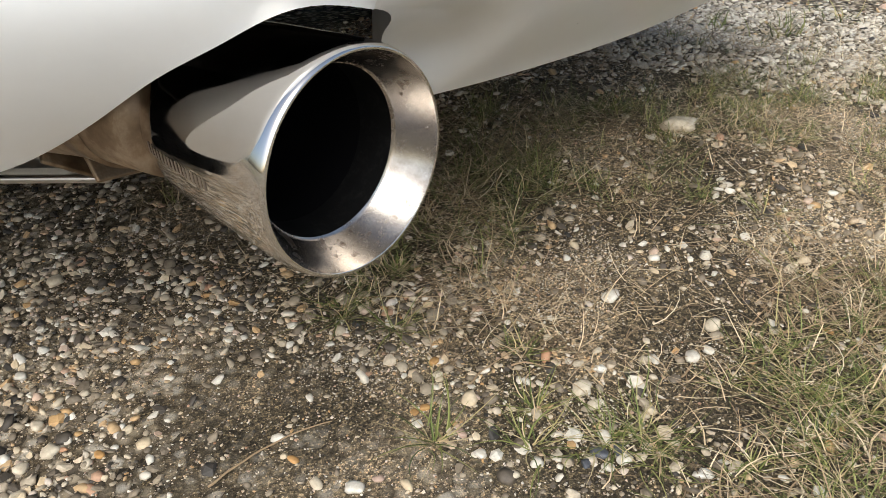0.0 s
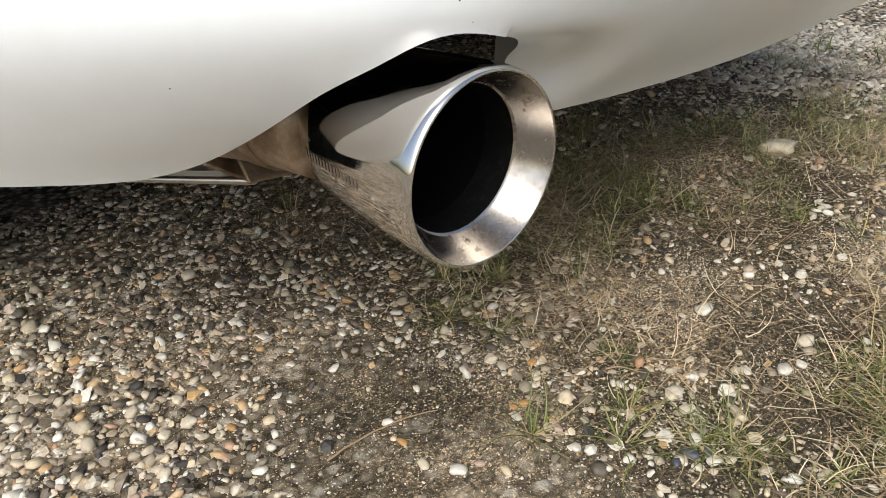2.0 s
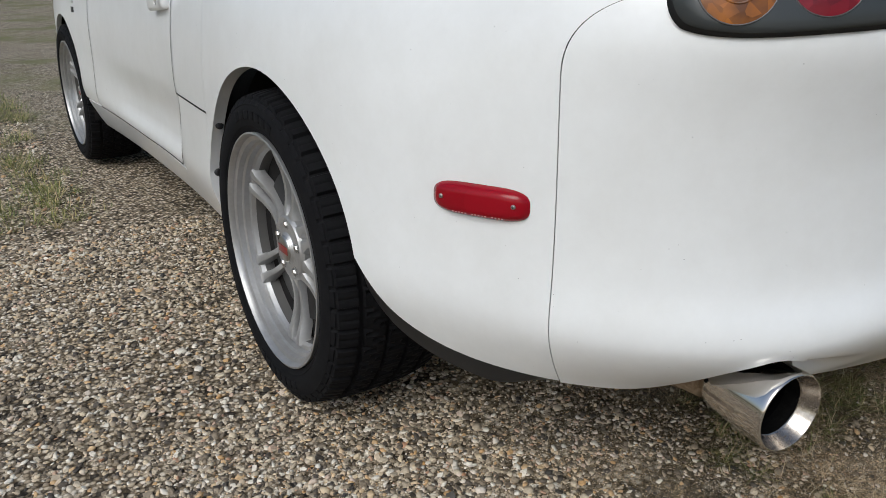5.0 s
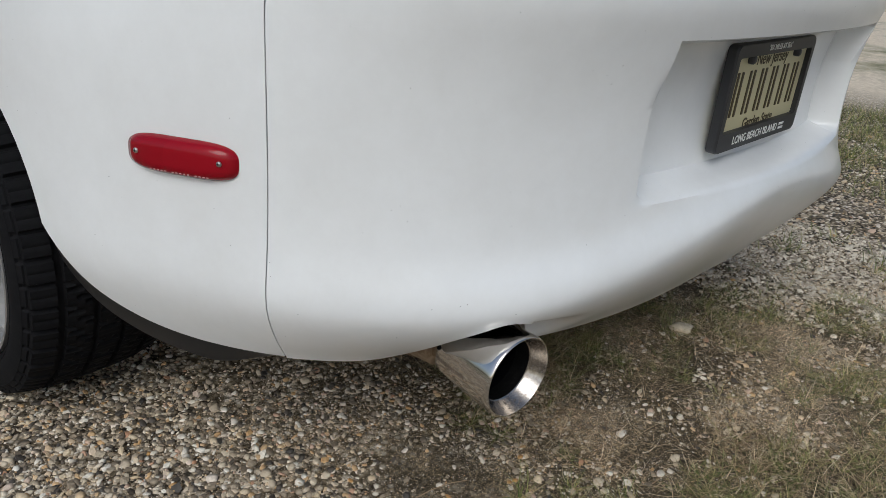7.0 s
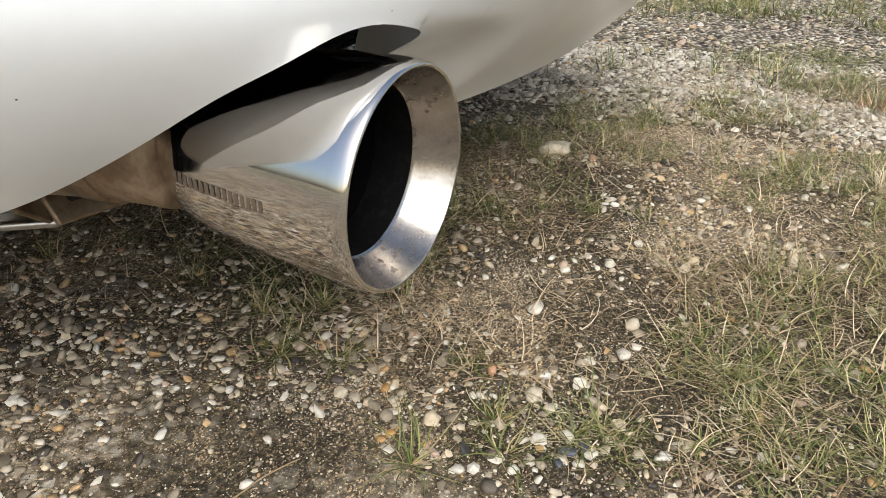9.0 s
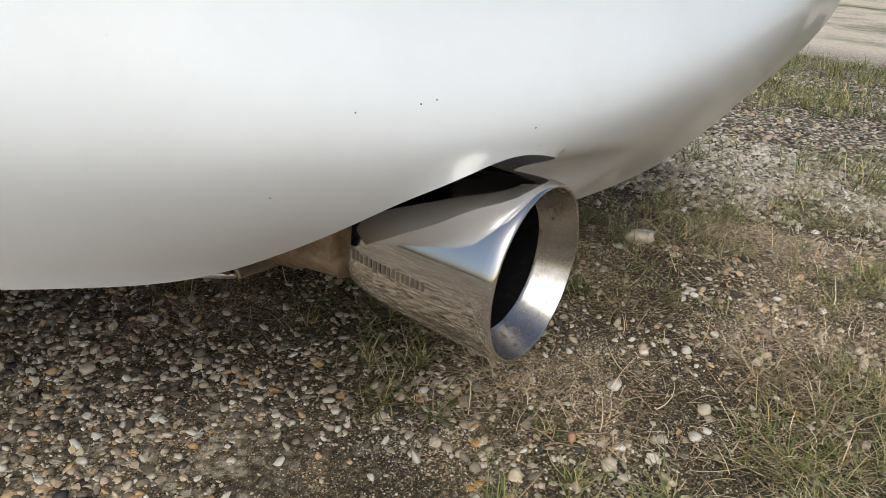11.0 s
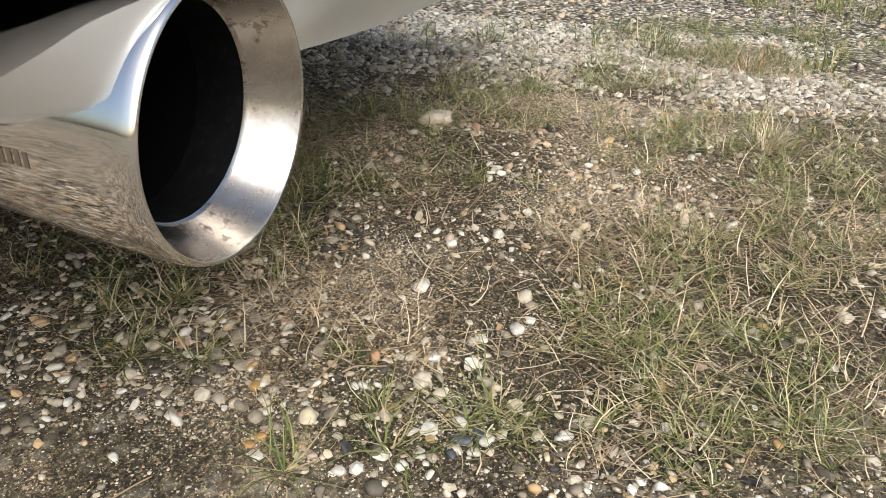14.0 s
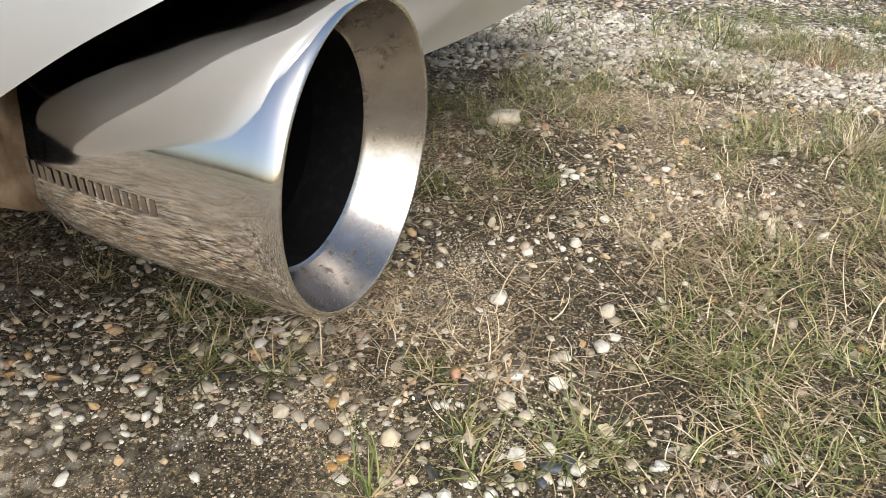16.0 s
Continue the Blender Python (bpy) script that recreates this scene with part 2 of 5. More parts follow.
CAP_RED = mat("red_enamel", (0.2, 0.025, 0.022), 0.35)
# inner rim: brake dust and the shade inside the wheel share this dark colour
DUSTY_SHADED = mat("dusty_shaded_alloy", (0.13, 0.125, 0.12), 0.6, 0.4)
GREY_BLACK = mat("scuffed_trim", (0.014, 0.0135, 0.0135), 0.5)
PEBBLE, PEBBLE_ONE = pebble_mat(), pebble_single()
GREEN = blades("grass_green", [(0, (0.06, 0.08, 0.018)), (0.35, (0.145, 0.17, 0.04)), (0.66, (0.28, 0.285, 0.082)), (0.84, (0.46, 0.375, 0.18)), (1, (0.6, 0.48, 0.3))])
STRAW = blades("dry_straw", [(0, (0.13, 0.08, 0.045)), (0.35, (0.36, 0.25, 0.14)), (0.7, (0.64, 0.49, 0.3)), (0.92, (0.8, 0.66, 0.44)), (1, (0.86, 0.77, 0.58))])
RED_WEED = blades("rusty_weed", [(0, (0.14, 0.05, 0.025)), (0.5, (0.3, 0.13, 0.07)), (1, (0.45, 0.25, 0.14))])
PALE_STRAW = blades("bleached_straw", [(0, (0.4, 0.29, 0.17)), (0.5, (0.66, 0.53, 0.36)), (1, (0.8, 0.7, 0.54))])


def stone(name, a, b):
    m = mat(name, a, 0.6)
    n = noise_tex(m, 120, 5, 0.7)
    wire(m, ramp(m, n, [(0.35, b), (0.6, a)]), bsdf(m).inputs["Base Color"])
    bump(m, n, 0.08, 0.001)
    return m


PALE, CREAM = stone("quartz_white", (0.78, 0.73, 0.63), (0.56, 0.49, 0.39)), stone("cream_stone", (0.7, 0.61, 0.46), (0.5, 0.41, 0.29))
OCHRE, PINK = stone("ochre_stone", (0.58, 0.34, 0.12), (0.42, 0.22, 0.08)), stone("pink_stone", (0.56, 0.4, 0.31), (0.42, 0.29, 0.22))
SAND = blades("pale_sand", [(0, (0.26, 0.215, 0.16)), (0.4, (0.52, 0.45, 0.35)), (1, (0.8, 0.73, 0.6))])
SLATE = stone("slate_grey_stone", (0.12, 0.125, 0.14), (0.05, 0.052, 0.06))
SOIL = soil()
WOOD = mat("grey_wood", (0.3, 0.32, 0.29), 0.8)
wire(WOOD, ramp(WOOD, noise_tex(WOOD, 6, 6, 0.7), [(0.3, (0.2, 0.22, 0.2)), (0.7, (0.4, 0.42, 0.39))]), bsdf(WOOD).inputs["Base Color"])


# ---- mesh helpers ----
def mesh_ob(name, verts, faces, material, parent=None, label="", smooth=True):
    me = bpy.data.meshes.new(name)
    me.from_pydata([tuple(v) for v in verts], [], [tuple(f) for f in faces])
    if smooth:
        me.polygons.foreach_set("use_smooth", [True] * len(me.polygons))
    me.materials.append(material)
    me.update()
    ob = new(name, me)
    ob.parent = parent
    if label:
        tagged(ob, label)
    return ob


def part(name, bm, material, parent, label="", smooth=True):
    bmesh.ops.recalc_face_normals(bm, faces=bm.faces)
    me = bpy.data.meshes.new(name)
    bm.to_mesh(me)
    bm.free()
    if smooth:
        me.polygons.foreach_set("use_smooth", [True] * len(me.polygons))
    me.materials.append(material)
    ob = new(name, me)
    ob.parent = parent
    if label:
        tagged(ob, label)
    return ob


def sharpen(ob, angle=35):
    ob.data.set_sharp_from_angle(angle=radians(angle))
    return ob


def thing(name, label, category, at=(0, 0, 0), kind="", group=""):
    ob = new(name)
    ob.location = at
    ob.empty_display_size = 0.1
    return tagged(ob, label, category, group, kind)


def spline(xs, ys):
    """A natural cubic spline through a few control values."""
    xs, ys = np.array(xs, float), np.array(ys, float)
    n, h = len(xs), np.diff(xs)
    a, r = np.eye(n), np.zeros((n,) + ys.shape[1:])
    for i in range(1, n - 1):
        a[i, i - 1 : i + 2] = h[i - 1], 2 * (h[i - 1] + h[i]), h[i]
        r[i] = 6 * ((ys[i + 1] - ys[i]) / h[i] - (ys[i] - ys[i - 1]) / h[i - 1])
    m = np.linalg.solve(a, r)

    def at(x):
        x = min(max(x, xs[0]), xs[-1])
        i = min(max(int(np.searchsorted(xs, x)) - 1, 0), n - 2)
        t, u = (x - xs[i]), (xs[i + 1] - x)
        return (m[i] * u**3 + m[i + 1] * t**3) / (6 * h[i]) + (ys[i] / h[i] - m[i] * h[i] / 6) * u + (ys[i + 1] / h[i] - m[i + 1] * h[i] / 6) * t

    return at


def step(a, b, x):
    t = min(max((x - a) / (b - a), 0.0), 1.0)
    return t * t * (3 - 2 * t)


def box(cx, cy, cz, dx, dy, dz, bevel=0.0, rot=(0, 0, 0), segments=2):
    bm = bmesh.new()
    bmesh.ops.create_cube(bm, size=1, matrix=Matrix.Diagonal((dx, dy, dz, 1)))
    if bevel:
        bmesh.ops.bevel(bm, geom=list(bm.edges), offset=bevel, segments=segments, affect="EDGES", profile=0.5)
    bmesh.ops.transform(bm, matrix=pose(cx, cy, cz, *rot), verts=bm.verts)
    return bm


def lathe(profile, n=64, axis="x", center=(0, 0, 0), closed=False, start=0.0, turn=2 * math.pi):
    """Turns (along, radius) round an axis."""
    full = abs(turn - 2 * math.pi) < 1e-6
    cols = n if full else n + 1
    verts, faces = [], []
    for i in range(cols):
        a = start + turn * i / n
        for along, r in profile:
            c, s = r * math.cos(a), r * math.sin(a)
            p = {"x": (along, c, s), "y": (c, along, s), "z": (c, s, along)}[axis]
            verts.append((p[0] + center[0], p[1] + center[1], p[2] + center[2]))
    k = len(profile)
    for i in range(n):
        j = (i + 1) % cols
        for q in range(k if closed else k - 1):
            w = (q + 1) % k
            faces.append((i * k + q, j * k + q, j * k + w, i * k + w))
    bm = bmesh.new()
    bv = [bm.verts.new(v) for v in verts]
    for f in faces:
        try:
            bm.faces.new([bv[v] for v in f])
        except ValueError:
            pass
    return bm


def tube(points, r, n=12):
    """A round bar along a line of points."""
    pts = [Vector(p) for p in points]
    bm = bmesh.new()
    rings = []
    for i, p in enumerate(pts):
        d = (pts[min(i + 1, len(pts) - 1)] - pts[max(i - 1, 0)]).normalized()
        a = d.cross(Vector((0, 0, 1)) if abs(d.z) < 0.9 else Vector((1, 0, 0))).normalized()
        b = d.cross(a)
        rad = r(i / (len(pts) - 1)) if callable(r) else r
        rings.append([bm.verts.new(p + rad * (math.cos(2 * math.pi * k / n) * a + math.sin(2 * math.pi * k / n) * b)) for k in range(n)])
    for r0, r1 in zip(rings, rings[1:]):
        for k in range(n):
            bm.faces.new((r0[k], r0[(k + 1) % n], r1[(k + 1) % n], r1[k]))
    bm.faces.new(rings[0][::-1])
    bm.faces.new(rings[-1])
    return bm


def words(name, text, size, at, rot, material, parent, bold=0.0):
    cu = bpy.data.curves.new(name, "FONT")
    cu.body, cu.size, cu.align_x, cu.align_y, cu.extrude, cu.offset = text, size, "CENTER", "CENTER", 0.0002, bold
    cu.materials.append(material)
    ob = new(name, cu)
    ob.parent = parent
    ob.matrix_basis = pose(*at, *rot)
    return ob


# ---- the ground's relief: gravel tracks and a low grassy crown between them ----
def ground_z(x, y):
    crown = 0.066 * step(-0.45, 0.28, x) * (1 - step(0.6, 0.84, x)) - 0.009
    fade = 1 - step(5, 9, abs(y))
    return crown * fade + 0.006 * noise.noise((x * 3.1, y * 3.1, 0.3)) * (1 - step(3, 9, math.hypot(x, y)))


# ---- car body surface ----
OUT = [(0, -0.048), (-0.18, -0.041), (-0.36, -0.012), (-0.5, 0.034), (-0.63, 0.112), (-0.715, 0.2), (-0.772, 0.295), (-0.82, 0.401),
       (-0.862, 0.53), (-0.888, 0.68), (-0.903, 0.92), (-0.895, 1.25), (-0.872, 1.6), (-0.858, 2.2), (-0.868, 2.9), (-0.885, 3.45),
       (-0.86, 3.85), (-0.76, 4.16), (-0.5, 4.38), (-0.2, 4.45), (0, 4.46)]
_len = [0.0]
for (ax, ay), (bx, by) in zip(OUT, OUT[1:]):
    _len.append(_len[-1] + math.hypot(bx - ax, by - ay))
outline = spline(_len, OUT)
S_END = _len[-1]
d_rear = spline([0.2, 0.27, 0.3, 0.335, 0.36, 0.383, 0.405, 0.44, 0.49, 0.55, 0.61, 0.66, 0.705, 0.74, 0.78, 0.83, 0.87, 0.91, 0.94],
                [-0.13, -0.085, -0.048, -0.01, 0.01, 0.02, 0.018, 0.005, -0.004, -0.006, -0.003, 0.006, 0.018, 0.025, 0.02, 0.006, -0.01, -0.035, -0.08])
d_side = spline([0.2, 0.235, 0.27, 0.32, 0.37, 0.42, 0.53, 0.65, 0.72, 0.78, 0.83, 0.87, 0.91, 0.94],
                [-0.07, -0.048, -0.03, -0.008, 0.006, 0.006, 0.0, -0.004, -0.012, -0.024, -0.042, -0.062, -0.1, -0.16])


def s_at_y(y):
    lo, hi = _len[4], _len[16]
    for _ in range(40):
        mid = (lo + hi) / 2
        lo, hi = (mid, hi) if outline(mid)[1] < y else (lo, mid)
    return lo


def s_at_x(x):
    lo, hi = 0.0, _len[9]
    for _ in range(40):
        mid = (lo + hi) / 2
        lo, hi = (mid, hi) if outline(mid)[0] > x else (lo, mid)
    return lo


def skin(s, z, off=0.0):
    """A place on the body: s metres round its plan from the middle of the tail (minus: left), at height z."""
    q = abs(s)
    p = outline(q)
    t = outline(min(q + 0.004, S_END)) - outline(max(q - 0.004, 0))
    t = t / np.hypot(*t)
    nx, ny = t[1], -t[0]
    if nx * p[0] + ny * (p[1] - 2.2) < 0:
        nx, ny = -nx, -ny
    w = 1 - step(0.45, 1.05, q) if q < 3 else 0.0
    crest = 0.37 + 0.085 * (1 - step(0.0, 0.62, q))
    zr = z
    if z < crest:
        zr = 0.27 + (z - 0.27) * (0.383 - 0.27) / (crest - 0.27)
    elif z < 0.62:
        zr = 0.383 + (z - crest) * (0.62 - 0.383) / (0.62 - crest)
    d = d_side(z) * (1 - w) + d_rear(zr) * w + off
    # scoop in the lower door
    back_end = 1.562 + 0.09 * (max(0.0, 0.42 - z) / 0.075) ** 2
    d -= 0.024 * step(back_end, back_end + 0.04, p[1]) * (1 - step(2.2, 2.9, p[1])) * step(0.338, 0.4, z) * (1 - step(0.43, 0.56, z))
    # the bumper rolls inwards beside the exhaust's inner edge
    if -0.5208 < s < -0.4:
        d -= 0.042 * step(0.4, 0.49, q) * (1 - step(0.318, 0.357, z + 0.1 * (0.52 - q))) * step(0.27, 0.31, z)
    x, y = p[0] + nx * d, p[1] + ny * d
    # number plate recess
    if q < 0.5:
        y += 0.056 * (1 - step(0.35, 0.362, abs(x))) * step(0.486, 0.504, z) * (1 - step(0.682, 0.694, z))
    # the tail sits a little askew
    if s > 0:
        y -= 0.045 * min(abs(x), 0.75) * (1 - step(0.3, 1.0, y))
    return Vector((x if s <= 0 else -x, y, z))


def skin_normal(s, z):
    e = 0.004
    n = (skin(s + e, z) - skin(s - e, z)).cross(skin(s, z + e) - skin(s, z - e)).normalized()
    c = skin(s, z) - Vector((0, 2.2, 0.5))
    return n if n.dot(c) > 0 else -n


def panel(name, ss, zlo, zhi, rows, parent, label="", material=None, turn=0.02, off=0.0, power=1.0):
    """A sheet of bodywork over the s values ss between two edge lines, its rim turned inwards."""
    ss = list(ss)
    grid, nrm = [], []
    for s in ss:
        a, b = zlo(s), zhi(s)
        col = [a + (b - a) * (k / rows) for k in range(rows + 1)]
        grid.append([skin(s, z, off) for z in col])
        nrm.append([skin_normal(s, z) for z in col])
    nu, nv = len(ss), rows + 1
    verts = [p for col in grid for p in col]
    faces = [(i * nv + j, (i + 1) * nv + j, (i + 1) * nv + j + 1, i * nv + j + 1) for i in range(nu - 1) for j in range(nv - 1)]
    ring = [(i, 0) for i in range(nu)] + [(nu - 1, j) for j in range(1, nv)] + [(i, nv - 1) for i in range(nu - 2, -1, -1)] + [(0, j) for j in range(nv - 2, 0, -1)]
    base = len(verts)
    m = len(ring)
    for depth in (0.003, turn):
        for i, j in ring:
            verts.append(grid[i][j] - nrm[i][j] * depth + Vector((0, 0, 0.001 if depth < 0.01 else 0.0)))
    for k in range(m):
        w = (k + 1) % m
        a, b = ring[k][0] * nv + ring[k][1], ring[w][0] * nv + ring[w][1]
        faces.append((a, base + k, base + w, b))
        faces.append((base + k, base + m + k, base + m + w, base + w))
    ob = mesh_ob(name, verts, faces, material or WHITE, parent, label)
    bm = bmesh.new()
    bm.from_mesh(ob.data)
    bmesh.ops.recalc_face_normals(bm, faces=bm.faces)
    bm.to_mesh(ob.data)
    bm.free()
    return sharpen(ob, 40)


def frange(a, b, step_len):
    n = max(2, int(round(abs(b - a) / step_len)))
    return [a + (b - a) * k / n for k in range(n + 1)]


WHEEL_Y, FRONT_Y, WHEEL_Z = 0.915, 3.455, 0.313
ARCH_R = 0.352
S_SEAM, S_LAMP, SEAM_LOW, SEAM_TOP, LID_Z = 0.845, 0.687, 0.70, 0.8, 0.834
car = thing("car", "white sports coupe parked on gravel with a large polished exhaust tip", "car")


notch = spline([0.44, 0.455, 0.464, 0.469, 0.475, 0.48, 0.49, 0.5, 0.51, 0.5205, 0.535, 0.548, 0.565, 0.59, 0.615, 0.64, 0.665, 0.7, 0.75, 0.8],
               [0.27, 0.27, 0.272, 0.284, 0.306, 0.317, 0.33, 0.339, 0.346, 0.35, 0.354, 0.356, 0.354, 0.342, 0.329, 0.311, 0.294, 0.277, 0.268, 0.268])


def cutout(s):
    """The bumper's lower edge, with the notch over the exhaust tip."""
    if -0.8 < s < -0.45:
        return notch(-s)
    return 0.27 if s > -0.6 else 0.268


cut_a, cut_b = 0.45, 0.76
fan = [cut_a + 0.04 * k / 24 for k in range(25)] + frange(cut_a + 0.04, 0.5205, 0.004)[1:] + frange(0.5212, cut_b, 0.006)
right_half = frange(0, S_SEAM - 0.0008, 0.011)
left_half = [-s for s in frange(0, cut_a, 0.011)] + [-s for s in fan[1:]] + [-s for s in frange(cut_b, S_SEAM - 0.0008, 0.011)[1:]]
panel("rear_bumper", left_half[::-1] + right_half[1:], cutout, lambda s: SEAM_LOW, 92, car, "white moulded bumper cover with a plate recess", turn=0.03)


def seam_s(z):
    t = min(max((z - SEAM_LOW) / (SEAM_TOP - SEAM_LOW), 0.0), 1.0)
    return S_SEAM - 0.13 * (1 - math.sqrt(1 - t**2.6))


def sheet(name, rows, left, right, cols, side):
    """A plain sheet of bodywork whose two ends follow curves of the height."""
    verts, faces = [], []
    for z in rows:
        a, b = left(z), right(z)
        for k in range(cols + 1):
            verts.append(skin(side * (a + (b - a) * k / cols), z))
    for j in range(len(rows) - 1):
        for k in range(cols):
            a = j * (cols + 1) + k
            faces.append((a, a + 1, a + cols + 2, a + cols + 1) if side < 0 else (a, a + cols + 1, a + cols + 2, a + 1))
    return mesh_ob(name, verts, faces, WHITE, car)


def upper_panel(side):
    """The bumper cover's upper band, its seam bending round to the lamp, and the quarter panel beyond that seam."""
    zs = [SEAM_LOW + (SEAM_TOP - SEAM_LOW) * math.sin(math.pi / 2 * k / 24) for k in range(25)]
    sheet("bumper_shoulder", zs, lambda z: 0.0, lambda z: seam_s(z) - 0.0008, 60, side)
    sheet("bumper_shoulder", frange(SEAM_TOP, LID_Z - 0.001, 0.01), lambda z: 0.0, lambda z: 0.5, 40, side)
    sheet("quarter_corner", zs, lambda z: seam_s(z) + 0.0008, lambda z: S_SEAM + 0.0008, 10, side)
    sheet("quarter_corner", frange(SEAM_TOP, TOP, 0.012), lambda z: S_LAMP + 0.0012, lambda z: S_SEAM + 0.0008, 12, side)


TOP = 0.905
upper_panel(-1), upper_panel(1)


def quarter_low(s):
    y = outline(abs(s))[1]
    if y >= 0.575:
        return WHEEL_Z + math.sqrt(max(0.0, ARCH_R**2 - (y - WHEEL_Y) ** 2))
    return max(0.268, quarter_tail(y))


quarter_tail = spline([0.2, 0.3, 0.4, 0.47, 0.515, 0.545, 0.575], [0.27, 0.274, 0.287, 0.31, 0.34, 0.372, WHEEL_Z + math.sqrt(ARCH_R**2 - 0.34**2)])


def arch_ss(y0, y1, wheel_y, reach):
    return [s_at_y(wheel_y - reach * math.cos(math.pi * k / 48)) for k in range(49)]


rear_ss = frange(S_SEAM + 0.0008, s_at_y(0.575), 0.012) + [s for s in arch_ss(0, 0, WHEEL_Y, 0.34)[1:]]
SKIRT_S = s_at_y(WHEEL_Y + 0.341)
DOOR_S = s_at_y(1.6)
for side in (-1, 1):
    panel("quarter_panel", [side * s for s in rear_ss], quarter_low, lambda s: TOP, 60, car, turn=0.025)
    panel("quarter_panel_front", [side * s for s in frange(SKIRT_S + 0.0005, DOOR_S - 0.002, 0.02)], lambda s: 0.5375, lambda s: TOP, 30, car)
    panel("side_skirt", [side * s for s in frange(SKIRT_S + 0.0005, DOOR_S - 0.0003, 0.008)], lambda s: 0.215, lambda s: 0.5345, 44, car)
    panel("sill", [side * s for s in frange(DOOR_S, s_at_y(FRONT_Y - 0.36), 0.04)], lambda s: 0.215, lambda s: 0.331, 12, car)
    door = panel("door", [side * s for s in frange(DOOR_S + 0.0004, s_at_y(2.85), 0.02)],
                 lambda s: 0.335 + 0.05 * (1 - math.sqrt(1 - min(1, max(0, 1 - (abs(s) - DOOR_S) / 0.05)) ** 2)), lambda s: TOP, 40, car)
    # dark strips: the panel gaps, and a shadow line drawn along the scoop's curve
    for line in ([(DOOR_S, z) for z in frange(0.5362, TOP, 0.03)], [(s, 0.5362) for s in frange(SKIRT_S - 0.004, DOOR_S, 0.03)],
                 [(DOOR_S - 0.035 * math.sin(math.pi / 2 * k / 8), 0.5362 - 0.011 * k) for k in range(9)] + [(DOOR_S + 0.03 - 0.065 * math.cos(radians(a)), 0.42 - 0.075 * math.sin(radians(a))) for a in range(9, 91, 9)] + [(s, 0.345 - 0.012 * min(1, (s - DOOR_S) / 0.5)) for s in frange(DOOR_S + 0.06, s_at_y(2.85), 0.05)],
                 [(s_at_y(2.8525), z) for z in frange(0.34, TOP, 0.03)]):
        v = []
        for k, (s, z) in enumerate(line):
            s2, z2 = line[min(k + 1, len(line) - 1)]
            s1, z1 = line[max(k - 1, 0)]
            l = math.hypot(s2 - s1, z2 - z1)
            ns, nz = (z2 - z1) / l * 0.0022, -(s2 - s1) / l * 0.0022
            v += [skin(side * (s + ns), z + nz, 0.0014), skin(side * (s - ns), z - nz, 0.0014)]
        mesh_ob("gap_shadow_line", v, [(2 * k, 2 * k + 2, 2 * k + 3, 2 * k + 1) for k in range(len(line) - 1)], GAP, car)
    hz = box(0, 0, 0, 0.15, 0.024, 0.05, 0.011, segments=3)
    handle = part("door_handle", hz, WHITE, door, "white pull handle with a key lock")
    hp = skin(side * s_at_y(1.7), 0.76, 0.014)
    handle.matrix_basis = pose(hp.x, hp.y, hp.z, 0, 4, 90 - side * 2)
    lock = part("key_lock", lathe([(0, 0.0), (0, 0.009), (-0.002, 0.01)], 20, "x"), STEEL, door)
    lock.location = skin(side * s_at_y(1.645), 0.76, 0.03)
    fr = frange(s_at_y(2.855), s_at_y(FRONT_Y - 0.345), 0.04)[:-1] + [s_at_y(FRONT_Y - 0.345 * math.cos(math.pi * k / 40)) for k in range(41)] + frange(s_at_y(FRONT_Y + 0.3455), S_END - 1.0, 0.05)[1:]
    panel("front_fender", [side * s for s in fr],
          lambda s: 0.34 if outline(abs(s))[1] < FRONT_Y - 0.345 else (WHEEL_Z + math.sqrt(max(0, 0.349**2 - (outline(abs(s))[1] - FRONT_Y) ** 2)) if outline(abs(s))[1] < FRONT_Y + 0.345 else 0.3),
          lambda s: TOP - 0.16 * step(2.9, 4.4, outline(abs(s))[1]), 24, car)
    # pinstripes along the shoulder
    for z0, thick in ((0.834, 0.0032), (0.8275, 0.0014)):
        ss = frange(s_at_y(0.2), s_at_y(2.9), 0.03)
        v, f = [], []
        for k, s in enumerate(ss):
            zc = z0 - 0.018 * (1 - step(0.1, 0.8, outline(s)[1]))
            v += [skin(side * s, zc - thick / 2, 0.0012), skin(side * s, zc + thick / 2, 0.0012)]
        f = [(2 * k, 2 * k + 2, 2 * k + 3, 2 * k + 1) for k in range(len(ss) - 1)]
        mesh_ob("pinstripe", v, f, BLACK, car, "thin black pinstripe")
    # trim strip under the quarter panel
    ss = frange(S_SEAM + 0.004, s_at_y(0.56), 0.012)
    v, f = [], []
    for s in ss:
        zq = quarter_low(s)
        a = skin(side * s, zq + 0.004, -0.005)
        b = skin(side * s, zq - 0.002, -0.002)
        deep = 0.006 + 0.03 * step(S_SEAM, S_SEAM + 0.12, s)
        c = b + Vector((-side * 0.012, 0.006, -deep))
        e = c + (Vector((0, 2.2, c.z)) - c).normalized() * 0.03
        v += [a, b, c, e]
    f = [(4 * k + q, 4 * k + 4 + q, 4 * k + 5 + q, 4 * k + 1 + q) for k in range(len(ss) - 1) for q in range(3)]
    sharpen(mesh_ob("lower_trim", v, f, GREY_BLACK, car, "scuffed dark plastic lower trim"))
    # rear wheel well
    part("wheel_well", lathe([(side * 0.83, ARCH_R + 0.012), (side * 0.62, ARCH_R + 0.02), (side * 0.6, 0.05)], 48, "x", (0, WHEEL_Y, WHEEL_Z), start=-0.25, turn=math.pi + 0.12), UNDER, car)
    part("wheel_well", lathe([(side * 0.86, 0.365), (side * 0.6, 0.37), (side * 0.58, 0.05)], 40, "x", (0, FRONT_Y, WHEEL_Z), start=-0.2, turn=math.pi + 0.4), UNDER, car)
